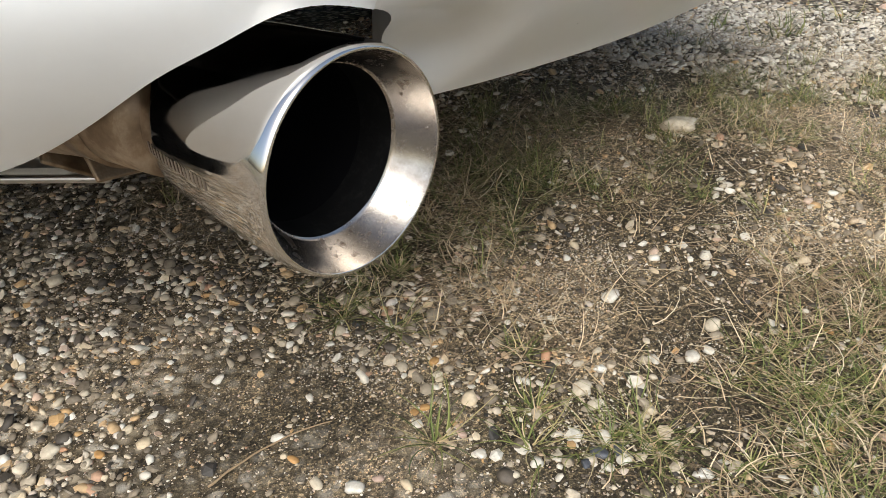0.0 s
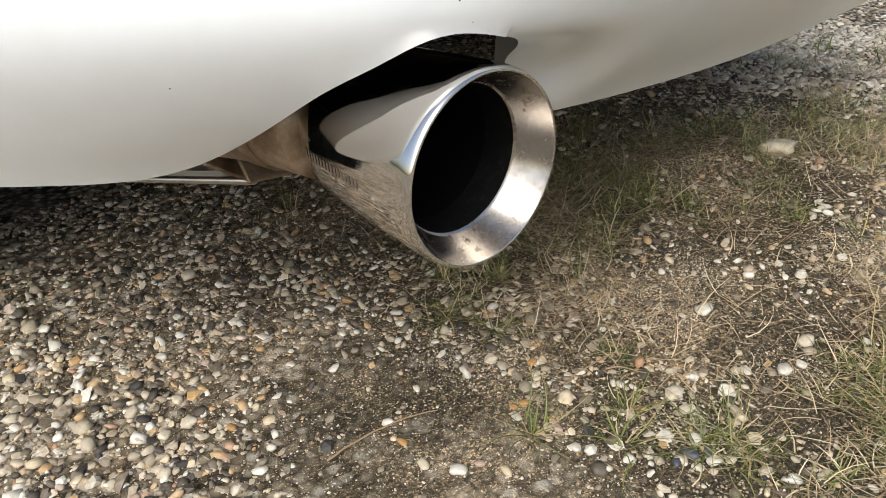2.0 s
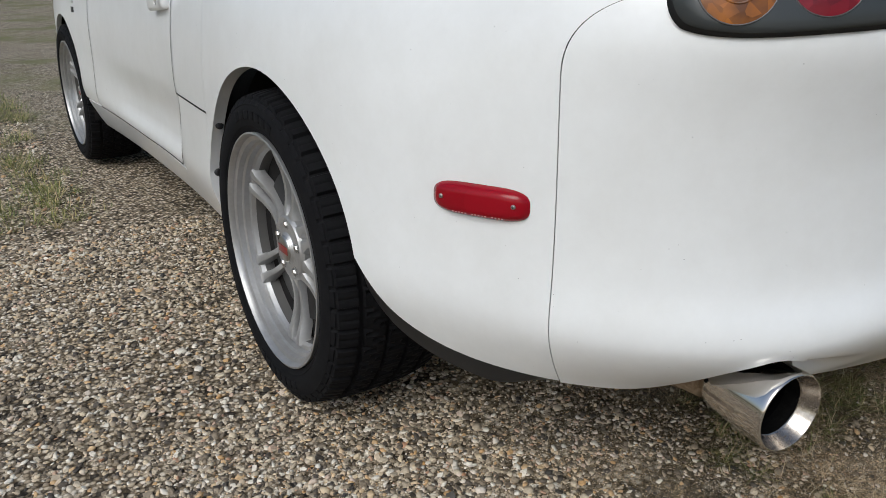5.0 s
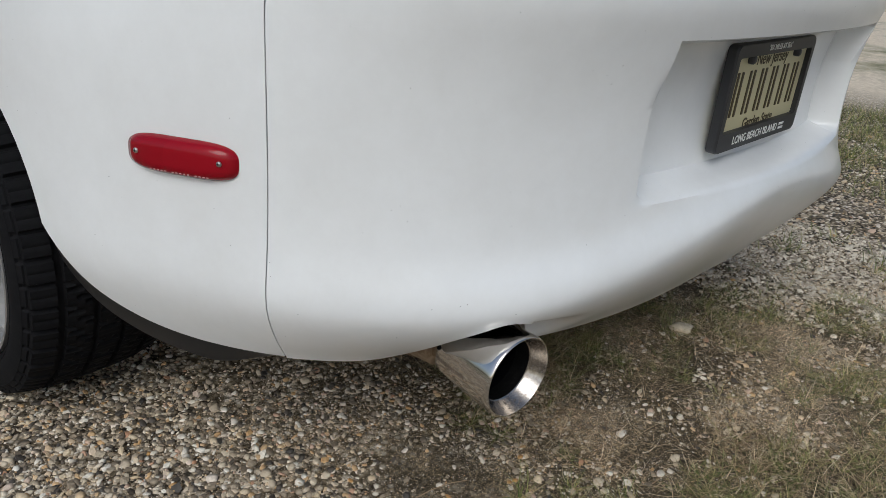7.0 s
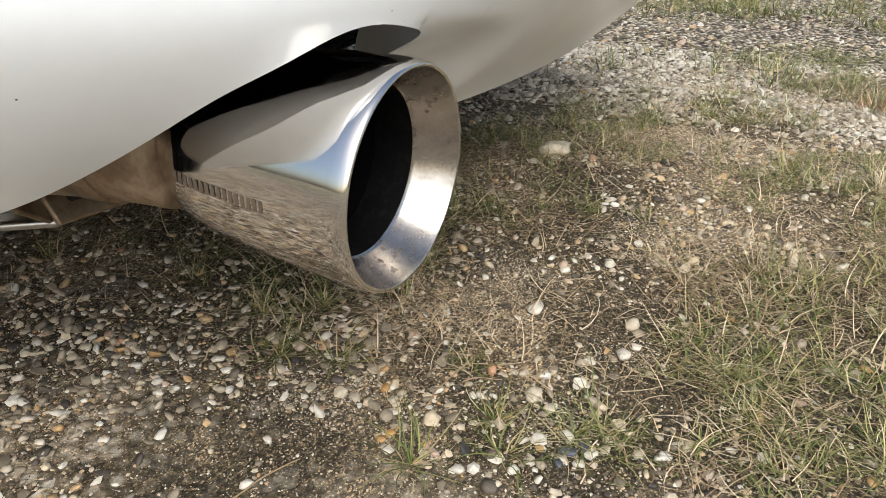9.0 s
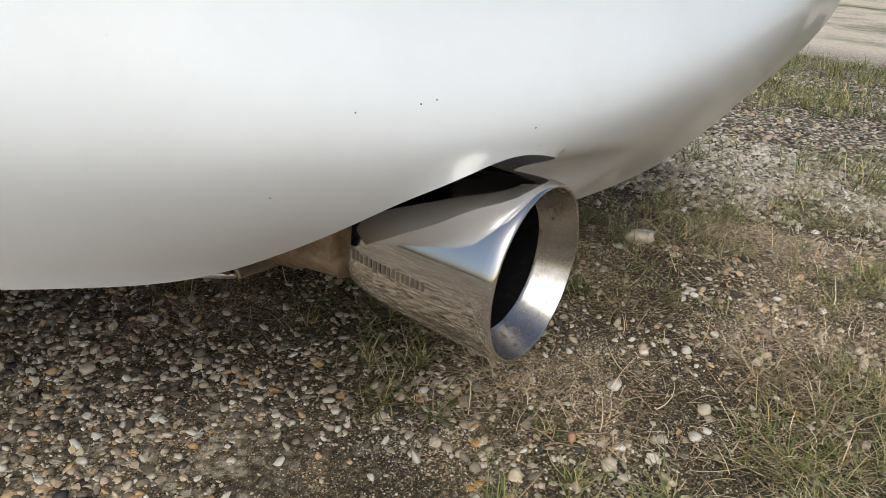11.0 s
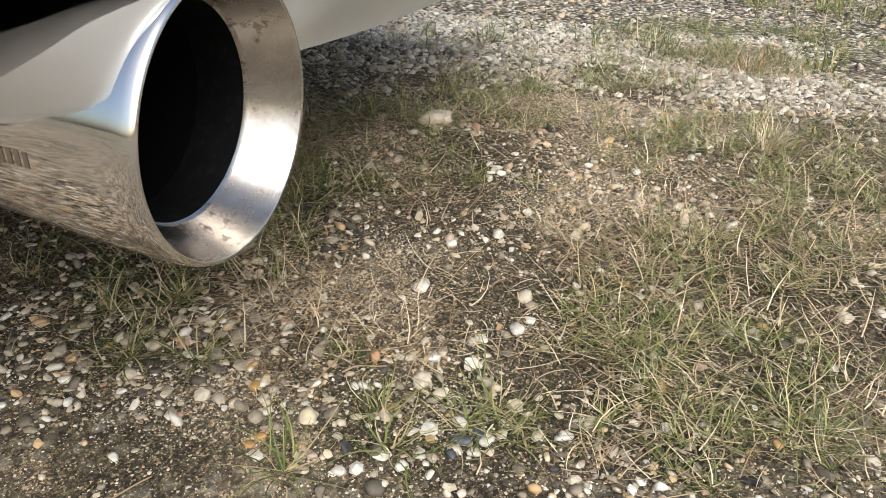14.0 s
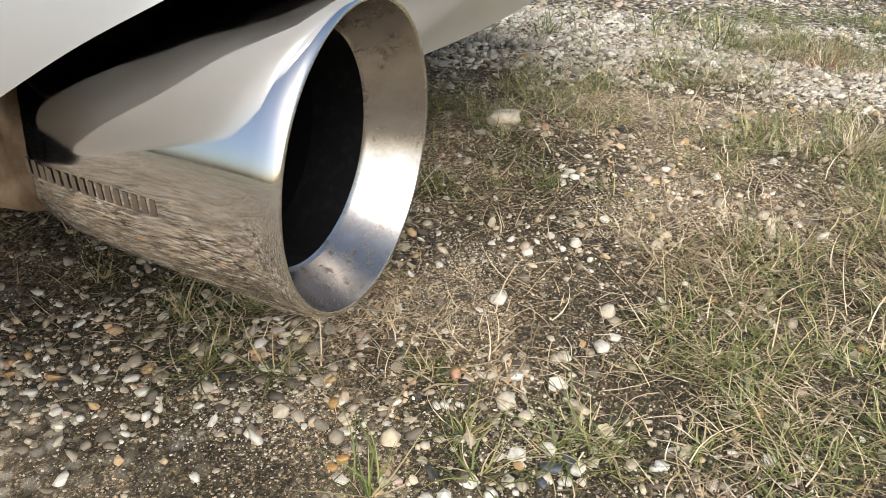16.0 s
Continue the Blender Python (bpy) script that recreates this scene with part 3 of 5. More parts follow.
    # push rivets on the arch's front flange
    for z in (0.4, 0.515):
        rv = part("rivet", lathe([(0, 0.0), (0, 0.006), (0.002, 0.009), (0.004, 0.009)], 16, "y"), BLACK, car)
        rv.location = (side * 0.884, WHEEL_Y + min(0.34, math.sqrt(ARCH_R**2 - (z - WHEEL_Z) ** 2)) - 0.0045, z)
# dark backing behind the seams
for sA, sB, name in ((S_SEAM - 0.16, S_SEAM + 0.03, "seam_backing"), (DOOR_S - 0.03, DOOR_S + 0.03, "seam_backing")):
    for side in (-1, 1):
        ss = frange(side * sA, side * sB, 0.02)
        v = [skin(s, z, -0.012) for s in ss for z in frange(0.3, 0.88, 0.03)]
        n = len(frange(0.3, 0.88, 0.03))
        mesh_ob(name, v, [(i * n + j, (i + 1) * n + j, (i + 1) * n + j + 1, i * n + j + 1) for i in range(len(ss) - 1) for j in range(n - 1)], GAP, car)
# two added dark sheets stand in for the shade seen through the exhaust notch
part("notch_shade_sheet", box(-0.515, 0.2, 0.347, 0.1, 0.14, 0.004, 0.001), UNDER, car)
part("notch_shade_backing", box(-0.5, 0.27, 0.48, 0.5, 0.02, 0.27, 0.004), UNDER, car)
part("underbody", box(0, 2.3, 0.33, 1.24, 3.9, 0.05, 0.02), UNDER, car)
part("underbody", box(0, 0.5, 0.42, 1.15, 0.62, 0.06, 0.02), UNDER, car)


# upper rear: band over the lamps, boot lid and deck
lid_s = frange(-S_LAMP + 0.0012, S_LAMP - 0.0012, 0.03)
panel("boot_lid", lid_s, lambda s: LID_Z + 0.001, lambda s: 0.94, 14, car, "white boot lid edge")

# deck, cabin and bonnet as one sheet across the car
ys = frange(0.12, 4.3, 0.06)
roof_z = spline([0.0, 0.12, 0.6, 1.0, 1.5, 2.0, 2.4, 2.9, 3.4, 4.0, 4.4], [0.93, 0.945, 0.985, 1.12, 1.235, 1.262, 1.2, 0.98, 0.9, 0.8, 0.7])
belt_z = spline([0.0, 0.6, 1.5, 2.5, 3.0, 3.6, 4.4], [0.9, 0.905, 0.905, 0.9, 0.88, 0.8, 0.7])
cabin_w = spline([0.0, 0.6, 1.2, 2.0, 2.6, 3.0, 3.6, 4.4], [0.5, 0.56, 0.6, 0.62, 0.64, 0.66, 0.6, 0.4])
v, f, f_glass = [], [], []
NU = 24
for y in ys:
    q = s_at_y(min(max(y, 0.13), 3.8))
    edge = abs(skin(-q, TOP - 0.16 * step(2.9, 4.4, y)).x) if 0.13 < y < 3.8 else (0.68 if y < 1 else 0.84 - 0.8 * max(0, y - 3.8))
    for k in range(NU + 1):
        t = -1 + 2 * k / NU
        a = abs(t)
        inner = cabin_w(y) / edge
        lift = roof_z(y) - belt_z(y)
        h = belt_z(y) + lift * (1 - step(inner * 0.82, 1.0, a)) - 0.012 * a * a
        v.append((t * edge, y, h))
for i in range(len(ys) - 1):
    for k in range(NU):
        y, t = (ys[i] + ys[i + 1]) / 2, abs(-1 + 2 * (k + 0.5) / NU)
        q = (i * (NU + 1) + k, i * (NU + 1) + k + 1, (i + 1) * (NU + 1) + k + 1, (i + 1) * (NU + 1) + k)
        rear_glass = 0.62 < y < 1.35 and t < 0.6
        wind = 2.25 < y < 2.85 and t < 0.7
        sideg = 1.25 < y < 2.6 and 0.72 < t < 0.93
        (f_glass if rear_glass or wind or sideg else f).append(q)
mesh_ob("upper_body", v, f, WHITE, car)
mesh_ob("window", v, f_glass, GLASS, car, "dark tinted glass")
mesh_ob("front_bumper", [skin(s, z) for s in frange(-S_END + 0.001, -S_END + 1.0, 0.04) for z in frange(0.22, 0.745, 0.05)],
        [(i * 11 + j, (i + 1) * 11 + j, (i + 1) * 11 + j + 1, i * 11 + j + 1) for i in range(25) for j in range(10)] if len(frange(0.22, 0.745, 0.05)) == 11 else [], WHITE, car)
mesh_ob("front_bumper", [skin(-s, z) for s in frange(-S_END + 0.001, -S_END + 1.0, 0.04) for z in frange(0.22, 0.745, 0.05)],
        [(i * 11 + j, (i + 1) * 11 + j, (i + 1) * 11 + j + 1, i * 11 + j + 1) for i in range(25) for j in range(10)] if len(frange(0.22, 0.745, 0.05)) == 11 else [], WHITE, car)


v = []
for s in lid_s:
    a = skin(s, 0.9385)
    v += [a, a + Vector((-0.05 * a.x, 0.05, 0.012)), a + Vector((-0.2 * a.x, 0.2, 0.014))]
mesh_ob("boot_lid_top", v, [(3 * k + q, 3 * k + 3 + q, 3 * k + 4 + q, 3 * k + 1 + q) for k in range(len(lid_s) - 1) for q in range(2)], WHITE, car)


# ---- tail lamps ----
def lamp_outline(k, n):
    """The lamp's rounded outline in s and z: round at its outer end, its lower edge rising inwards."""
    a = 2 * math.pi * k / n
    c, s = math.cos(a), math.sin(a)
    ds = 0.192 * math.copysign(abs(c) ** (0.4 if c > 0 else 0.62), c)
    dz = 0.05 * math.copysign(abs(s) ** 0.62, s)
    return ds, dz + (0.014 * ds / 0.192 if s < 0 else 0.0) * min(1, abs(s) * 2)


LAMP_S, LAMP_Z = 0.532, 0.813


def lamp_sheet(name, side, grow, off, material, parent, label="", dome=0.0):
    n, rings = 72, 8
    v, f = [], []
    for r in range(rings + 1):
        q = r / rings
        for k in range(n):
            ds, dz = lamp_outline(k, n)
            ds, dz = ds + math.copysign(grow, ds) * min(1, abs(ds) / 0.05), dz + math.copysign(grow, dz) * min(1, abs(dz) / 0.02)
            v.append(skin(side * (LAMP_S - ds * q), LAMP_Z + dz * q + 0.0, off + dome * (1 - q**6)))
    for r in range(rings):
        for k in range(n):
            f.append((r * n + k, r * n + (k + 1) % n, (r + 1) * n + (k + 1) % n, (r + 1) * n + k))
    # the rim goes back into the body
    for k in range(n):
        ds, dz = lamp_outline(k, n)
        ds, dz = ds + math.copysign(grow, ds) * min(1, abs(ds) / 0.05), dz + math.copysign(grow, dz) * min(1, abs(dz) / 0.02)
        v.append(skin(side * (LAMP_S - ds), LAMP_Z + dz, -0.02))
    for k in range(n):
        f.append((rings * n + k, rings * n + (k + 1) % n, (rings + 1) * n + (k + 1) % n, (rings + 1) * n + k))
    return mesh_ob(name, v, f, material, parent, label)


for side in (-1, 1):
    lamp = lamp_sheet("tail_lamp", side, 0.006, 0.004, GASKET, car, "tail lamp with round amber and red lenses in smoked panel")
    lamp_sheet("lens_panel", side, -0.001, 0.006, SMOKE, lamp, "glossy smoked cover", dome=0.003)
    for ds, r, m, nm in ((0.126, 0.041, AMBER, "amber_lens"), (0.036, 0.04, RED_LENS, "red_lens"), (-0.048, 0.037, RED_LENS, "red_lens"), (-0.124, 0.033, CLEAR_LENS, "clear_lens")):
        n, rings, v, f = 32, 6, [], []
        for q in range(rings + 1):
            for k in range(n):
                a = 2 * math.pi * k / n
                rr = r * q / rings
                v.append(skin(side * (LAMP_S + ds + rr * math.cos(a)), LAMP_Z - 0.005 - 0.07 * (ds - 0.126) * 1.0 + rr * 1.02 * math.sin(a), 0.0095 + 0.004 * (1 - (q / rings) ** 2)))
        for q in range(rings):
            for k in range(n):
                f.append((q * n + k, q * n + (k + 1) % n, (q + 1) * n + (k + 1) % n, (q + 1) * n + k))
        lo = mesh_ob(nm, v, f, m, lamp)
        n, v, f = 40, [], []
        for k in range(n):
            a = 2 * math.pi * k / n
            for rr, o in ((r, 0.0092), (r + 0.0008, 0.0102), (r + 0.0016, 0.009)):
                v.append(skin(side * (LAMP_S + ds + rr * math.cos(a)), LAMP_Z - 0.005 - 0.07 * (ds - 0.126) * 1.0 + rr * 1.02 * math.sin(a), o))
        for k in range(n):
            w = (k + 1) % n
            f += [(3 * k, 3 * w, 3 * w + 1, 3 * k + 1), (3 * k + 1, 3 * w + 1, 3 * w + 2, 3 * k + 2)]
        mesh_ob("lens_ring", v, f, RING, lamp)
        # bulb bowl seen inside the lens
        v = [skin(side * (LAMP_S + ds + rr * math.cos(2 * math.pi * k / 28)), LAMP_Z - 0.005 - 0.07 * (ds - 0.126) + rr * math.sin(2 * math.pi * k / 28), o)
             for k in range(28) for rr, o in ((r * 0.46, 0.0125), (r * 0.5, 0.0142), (r * 0.54, 0.012))]
        f = [(3 * k + q, 3 * ((k + 1) % 28) + q, 3 * ((k + 1) % 28) + q + 1, 3 * k + q + 1) for k in range(28) for q in (0, 1)]
        mesh_ob("lens_bowl", v, f, m, lamp)

# ---- side reflectors ----
for side in (-1, 1):
    s0, z0 = (s_at_y(0.401) + s_at_y(0.295)) / 2, 0.536
    n, rings, v, f = 56, 8, [], []
    for q in range(rings + 1):
        for k in range(n):
            a = 2 * math.pi * k / n
            c, s = math.cos(a), math.sin(a)
            ds, dz = 0.073 * math.copysign(abs(c) ** 0.5, c), 0.0222 * math.copysign(abs(s) ** 0.62, s)
            t = q / rings
            v.append(skin(side * (s0 + ds * t), z0 + dz * t, 0.003 + 0.011 * (1 - t**5)))
    for q in range(rings):
        for k in range(n):
            f.append((q * n + k, q * n + (k + 1) % n, (q + 1) * n + (k + 1) % n, (q + 1) * n + k))
    for k in range(n):
        a = 2 * math.pi * k / n
        c, s = math.cos(a), math.sin(a)
        v.append(skin(side * (s0 + 0.074 * math.copysign(abs(c) ** 0.5, c)), z0 + 0.0229 * math.copysign(abs(s) ** 0.62, s), -0.004))
    for k in range(n):
        f.append((rings * n + k, rings * n + (k + 1) % n, (rings + 1) * n + (k + 1) % n, (rings + 1) * n + k))
    refl = mesh_ob("side_reflector", v, f, RED, car, "red plastic side reflector held by two screws")
    for ds in (-0.055, 0.054):
        p, nn = skin(side * (s0 + ds), z0 + 0.002, 0.0135), skin_normal(side * (s0 + ds), z0)
        turn = nn.to_track_quat("Z", "Y").to_matrix().to_4x4()
        bm = lathe([(0.0004, 0.0), (0.0004, 0.0024), (-0.0006, 0.0032), (-0.002, 0.0032)], 20, "z")
        ob = part("screw", bm, STEEL, refl)
        ob.matrix_basis = Matrix.Translation(p) @ turn
        for rz in (0, 90):
            sl = part("screw_slot", box(0, 0, 0.0005, 0.0036, 0.0008, 0.0004, rot=(0, 0, rz)), GAP, refl)
            sl.matrix_basis = ob.matrix_basis.copy()
    for k in range(16):
        if k % 6 == 5:
            continue
        p = skin(side * (s0 + 0.035 - 0.005 * k), z0 - 0.0165, 0.0118)
        bar = part("marking_bar", box(0, 0, 0, 0.0026, 0.0004, 0.0014), PINK_INK, refl)
        bar.matrix_basis = Matrix.Translation(p) @ skin_normal(side * s0, z0).to_track_quat("-Y", "Z").to_matrix().to_4x4()

# ---- number plate ----
plate = thing("number_plate", "cream number plate in a black plastic frame", "")
plate.parent = car
plate.matrix_basis = pose(0, 0.002, 0.598, 2, 0, 0)
PW, PH = 0.156, 0.079


def rounded_frame(w, h, iw, ih0, ih1, r, y0, y1):
    """A frame with round outer corners and an opening."""
    n, bm = 6, bmesh.new()
    outer, inner = [], []
    for cx, cz, a0 in ((1, 1, 0), (-1, 1, 90), (-1, -1, 180), (1, -1, 270)):
        for k in range(n + 1):
            a = radians(a0 + 90 * k / n)
            outer.append((cx * (w - r) + r * math.cos(a), cz * (h - r) + r * math.sin(a)))
            zz = ih1 if cz > 0 else ih0
            inner.append((cx * (iw - 0.004) + 0.004 * math.cos(a), zz - cz * 0.004 + 0.004 * math.sin(a)))
    m = len(outer)
    rings = [[bm.verts.new((x * q, y, z * q)) for x, z in outer] for q, y in ((1, y1), (1, y0 + 0.003), (0.985, y0))]
    rings.append([bm.verts.new((x, y0, z)) for x, z in inner])
    rings.append([bm.verts.new((x, y1, z)) for x, z in inner])
    for a, b in zip(rings, rings[1:]):
        for k in range(m):
            bm.faces.new((a[k], a[(k + 1) % m], b[(k + 1) % m], b[k]))
    return bm


sharpen(part("plate_frame", rounded_frame(PW, PH, 0.142, -0.05, 0.06, 0.012, -0.012, 0.004), BLACK, plate, "black frame with white lettering"))
pl = part("plate_sheet", box(0, -0.003, 0.0, 0.3, 0.002, 0.148, 0.0), PLATE, plate, smooth=False)
for k in range(12):
    # the plate's number, as plain bars
    part("number_bar", box(-0.117 + 0.044 * (k // 2) + 0.015 * (k % 2), -0.0045, 0.004, 0.0065, 0.002, 0.066, 0.0008), INK, plate)
words("state_words", "New Jersey", 0.026, (0.0, -0.0045, 0.052), (90, 0, 0), INK, plate, 0.0002)
words("motto_words", "Garden State", 0.022, (0.0, -0.0045, -0.0455), (90, 0, 0), INK, plate, 0.0004)
words("frame_words", "'SIX MILES AT SEA'", 0.0115, (0.0, -0.0124, 0.0695), (90, 0, 0), WHITE_INK, plate, 0.0002)
words("frame_words", "LONG BEACH ISLAND", 0.0175, (-0.015, -0.0124, -0.0645), (90, 0, 0), WHITE_INK, plate, 0.0002)
for dz in (-0.061, -0.068):
    part("mark_bar", box(0.09, -0.0124, dz, 0.02, 0.0006, 0.004), WHITE_INK, plate)
for x in (-0.09, 0.09):
    part("bolt", lathe([(-0.013, 0.0), (-0.013, 0.005), (-0.011, 0.007), (-0.004, 0.007)], 16, "y", (x, 0, 0.055)), BLACK, plate)

# brand lettering and emblem on the boot lid and a wing badge, as plain shapes
for k in range(6):
    s0 = -0.606 + 0.0165 * k
    p = skin(s0, 0.889, 0.0015)
    o = part("badge_bar", box(0, 0, 0, 0.011, 0.003, 0.019, 0.0008), BLACK, car)
    o.matrix_basis = Matrix.Translation(p) @ skin_normal(s0, 0.889).to_track_quat("-Y", "Z").to_matrix().to_4x4()
p = skin(-0.19, 0.88, 0.002)
o = part("emblem_ring", lathe([(0.0, 0.019), (-0.003, 0.0215), (0.0, 0.024)], 40, "y"), BLACK, car)
o.matrix_basis = Matrix.Translation(p) @ skin_normal(-0.19, 0.88).to_track_quat("-Y", "Z").to_matrix().to_4x4()
for z, hgt in ((0.69, 0.022), (0.72, 0.008)):
    q = s_at_y(3.14)
    o = part("wing_badge", box(0, 0, 0, 0.045, 0.003, hgt, 0.0008), GREY_BLACK if z < 0.7 else STEEL, car)
    o.matrix_basis = Matrix.Translation(skin(-q, z, 0.001)) @ skin_normal(-q, z).to_track_quat("-Y", "Z").to_matrix().to_4x4()
line = [(0.684, 0.866), (0.687, 0.876), (0.7, 0.883), (0.73, 0.887), (0.78, 0.889), (0.84, 0.89)]
for side in (-1, 1):
    v = []
    for k, (s, z) in enumerate(line):
        s2, z2 = line[min(k + 1, 5)]
        s1, z1 = line[max(k - 1, 0)]
        l = math.hypot(s2 - s1, z2 - z1)
        ns, nz = (z2 - z1) / l * 0.002, -(s2 - s1) / l * 0.002
        v += [skin(side * (s + ns), z + nz, 0.0008), skin(side * (s - ns), z - nz, 0.0008)]
    mesh_ob("lid_gap", v, [(2 * k, 2 * k + 2, 2 * k + 3, 2 * k + 1) for k in range(5)], GAP, car)

# ---- exhaust ----
exhaust = thing("exhaust", "large polished steel exhaust tip on a heat-browned pipe", "")
exhaust.parent = car
TIP = pose(-0.535, 0.03, 0.284, 2, 0, -5)
tip_profile = [(0.12, 0.034), (0.1185, 0.0385), (0.115, 0.0425), (0.11, 0.0458), (0.102, 0.0486), (0.088, 0.0511), (0.06, 0.0535), (0.035, 0.0552), (0.015, 0.0564), (0.006, 0.0567),
               (0.002, 0.0566), (-0.001, 0.0561), (-0.003, 0.0553), (-0.0036, 0.0544), (-0.003, 0.0536)]
o = part("tip_shell", lathe(tip_profile, 96, "y"), CHROME, exhaust, "mirror-polished flared outer shell")
o.matrix_basis = TIP
o = part("tip_lip", lathe([(-0.003, 0.0537), (-0.001, 0.053), (0.0175, 0.0446), (0.0187, 0.0438), (0.0192, 0.043)], 96, "y"), SOOT, exhaust, "bevelled inner lip with soot stains")
o.matrix_basis = TIP
o = part("soot_ring", lathe([(0.0192, 0.0432), (0.022, 0.0427), (0.042, 0.0425)], 96, "y"), SOOT_RING, exhaust, "baked soot creeping over the bore's edge")
o.matrix_basis = TIP
o = part("tip_bore", lathe([(0.042, 0.0425), (0.07, 0.042), (0.12, 0.0405), (0.12, 0.001)], 64, "y"), SOOT_BLACK, exhaust, "soot-black bore")
o.matrix_basis = TIP
o = part("tip_weld", lathe([(0.116, 0.0375), (0.12, 0.0388), (0.125, 0.0384), (0.128, 0.034)], 64, "y"), RUST, exhaust)
o.matrix_basis = TIP
part("pipe", tube([(-0.546, 0.15, 0.288), (-0.549, 0.19, 0.288), (-0.553, 0.23, 0.285), (-0.56, 0.28, 0.28), (-0.565, 0.34, 0.275)], 0.0345, 28), RUST, exhaust, "heat-browned inlet pipe")
part("pipe_collar", lathe([(0.0, 0.034), (0.0, 0.037), (0.02, 0.037), (0.02, 0.034)], 40, "y", (-0.5485, 0.185, 0.288)), RUST, exhaust)
part("muffler", box(-0.54, 0.405, 0.25, 0.11, 0.22, 0.11, 0.04, (0, 0, 35), 5), STEEL, exhaust, "rounded steel silencer box")
part("muffler_seam", box(-0.54, 0.405, 0.209, 0.122, 0.232, 0.007, 0.003, (0, 0, 35)), STEEL, exhaust, "shiny rolled seam")
bracket = part("bracket", box(-0.502, 0.27, 0.226, 0.08, 0.004, 0.034, 0.0015, (-35, 10, 8)), RUST, exhaust, "browned steel hanger bracket with slots")
part("bracket_arm", box(-0.54, 0.285, 0.234, 0.05, 0.004, 0.03, 0.0015, (-30, 35, 12)), RUST, exhaust)
for x in (-0.485, -0.515):
    part("bracket_slot", box(x, 0.266, 0.226 - 0.18 * (x + 0.502), 0.02, 0.004, 0.008, 0.003, (-35, 10, 8), 3), GAP, exhaust)
# etched brand mark on the shell, as plain bars
shell_r = spline([p[0] for p in tip_profile[:10]][::-1], [p[1] for p in tip_profile[:10]][::-1])
for k in range(16):
    along = 0.098 - 0.0073 * (k // 2) - 0.0037 * (k % 2)
    bm = bmesh.new()
    rows = [[bm.verts.new(((shell_r(along - d) + 0.00015) * math.cos(a), along - d, (shell_r(along - d) + 0.00015) * math.sin(a))) for d in (0.0, 0.0022)]
            for a in frange(radians(181 if k < 2 else 182.2), radians(188.5), radians(1.5))]
    for a, b in zip(rows, rows[1:]):
        bm.faces.new((a[0], a[1], b[1], b[0]))
    o = part("etched_bar", bm, ETCH, exhaust)
    o.matrix_basis = TIP

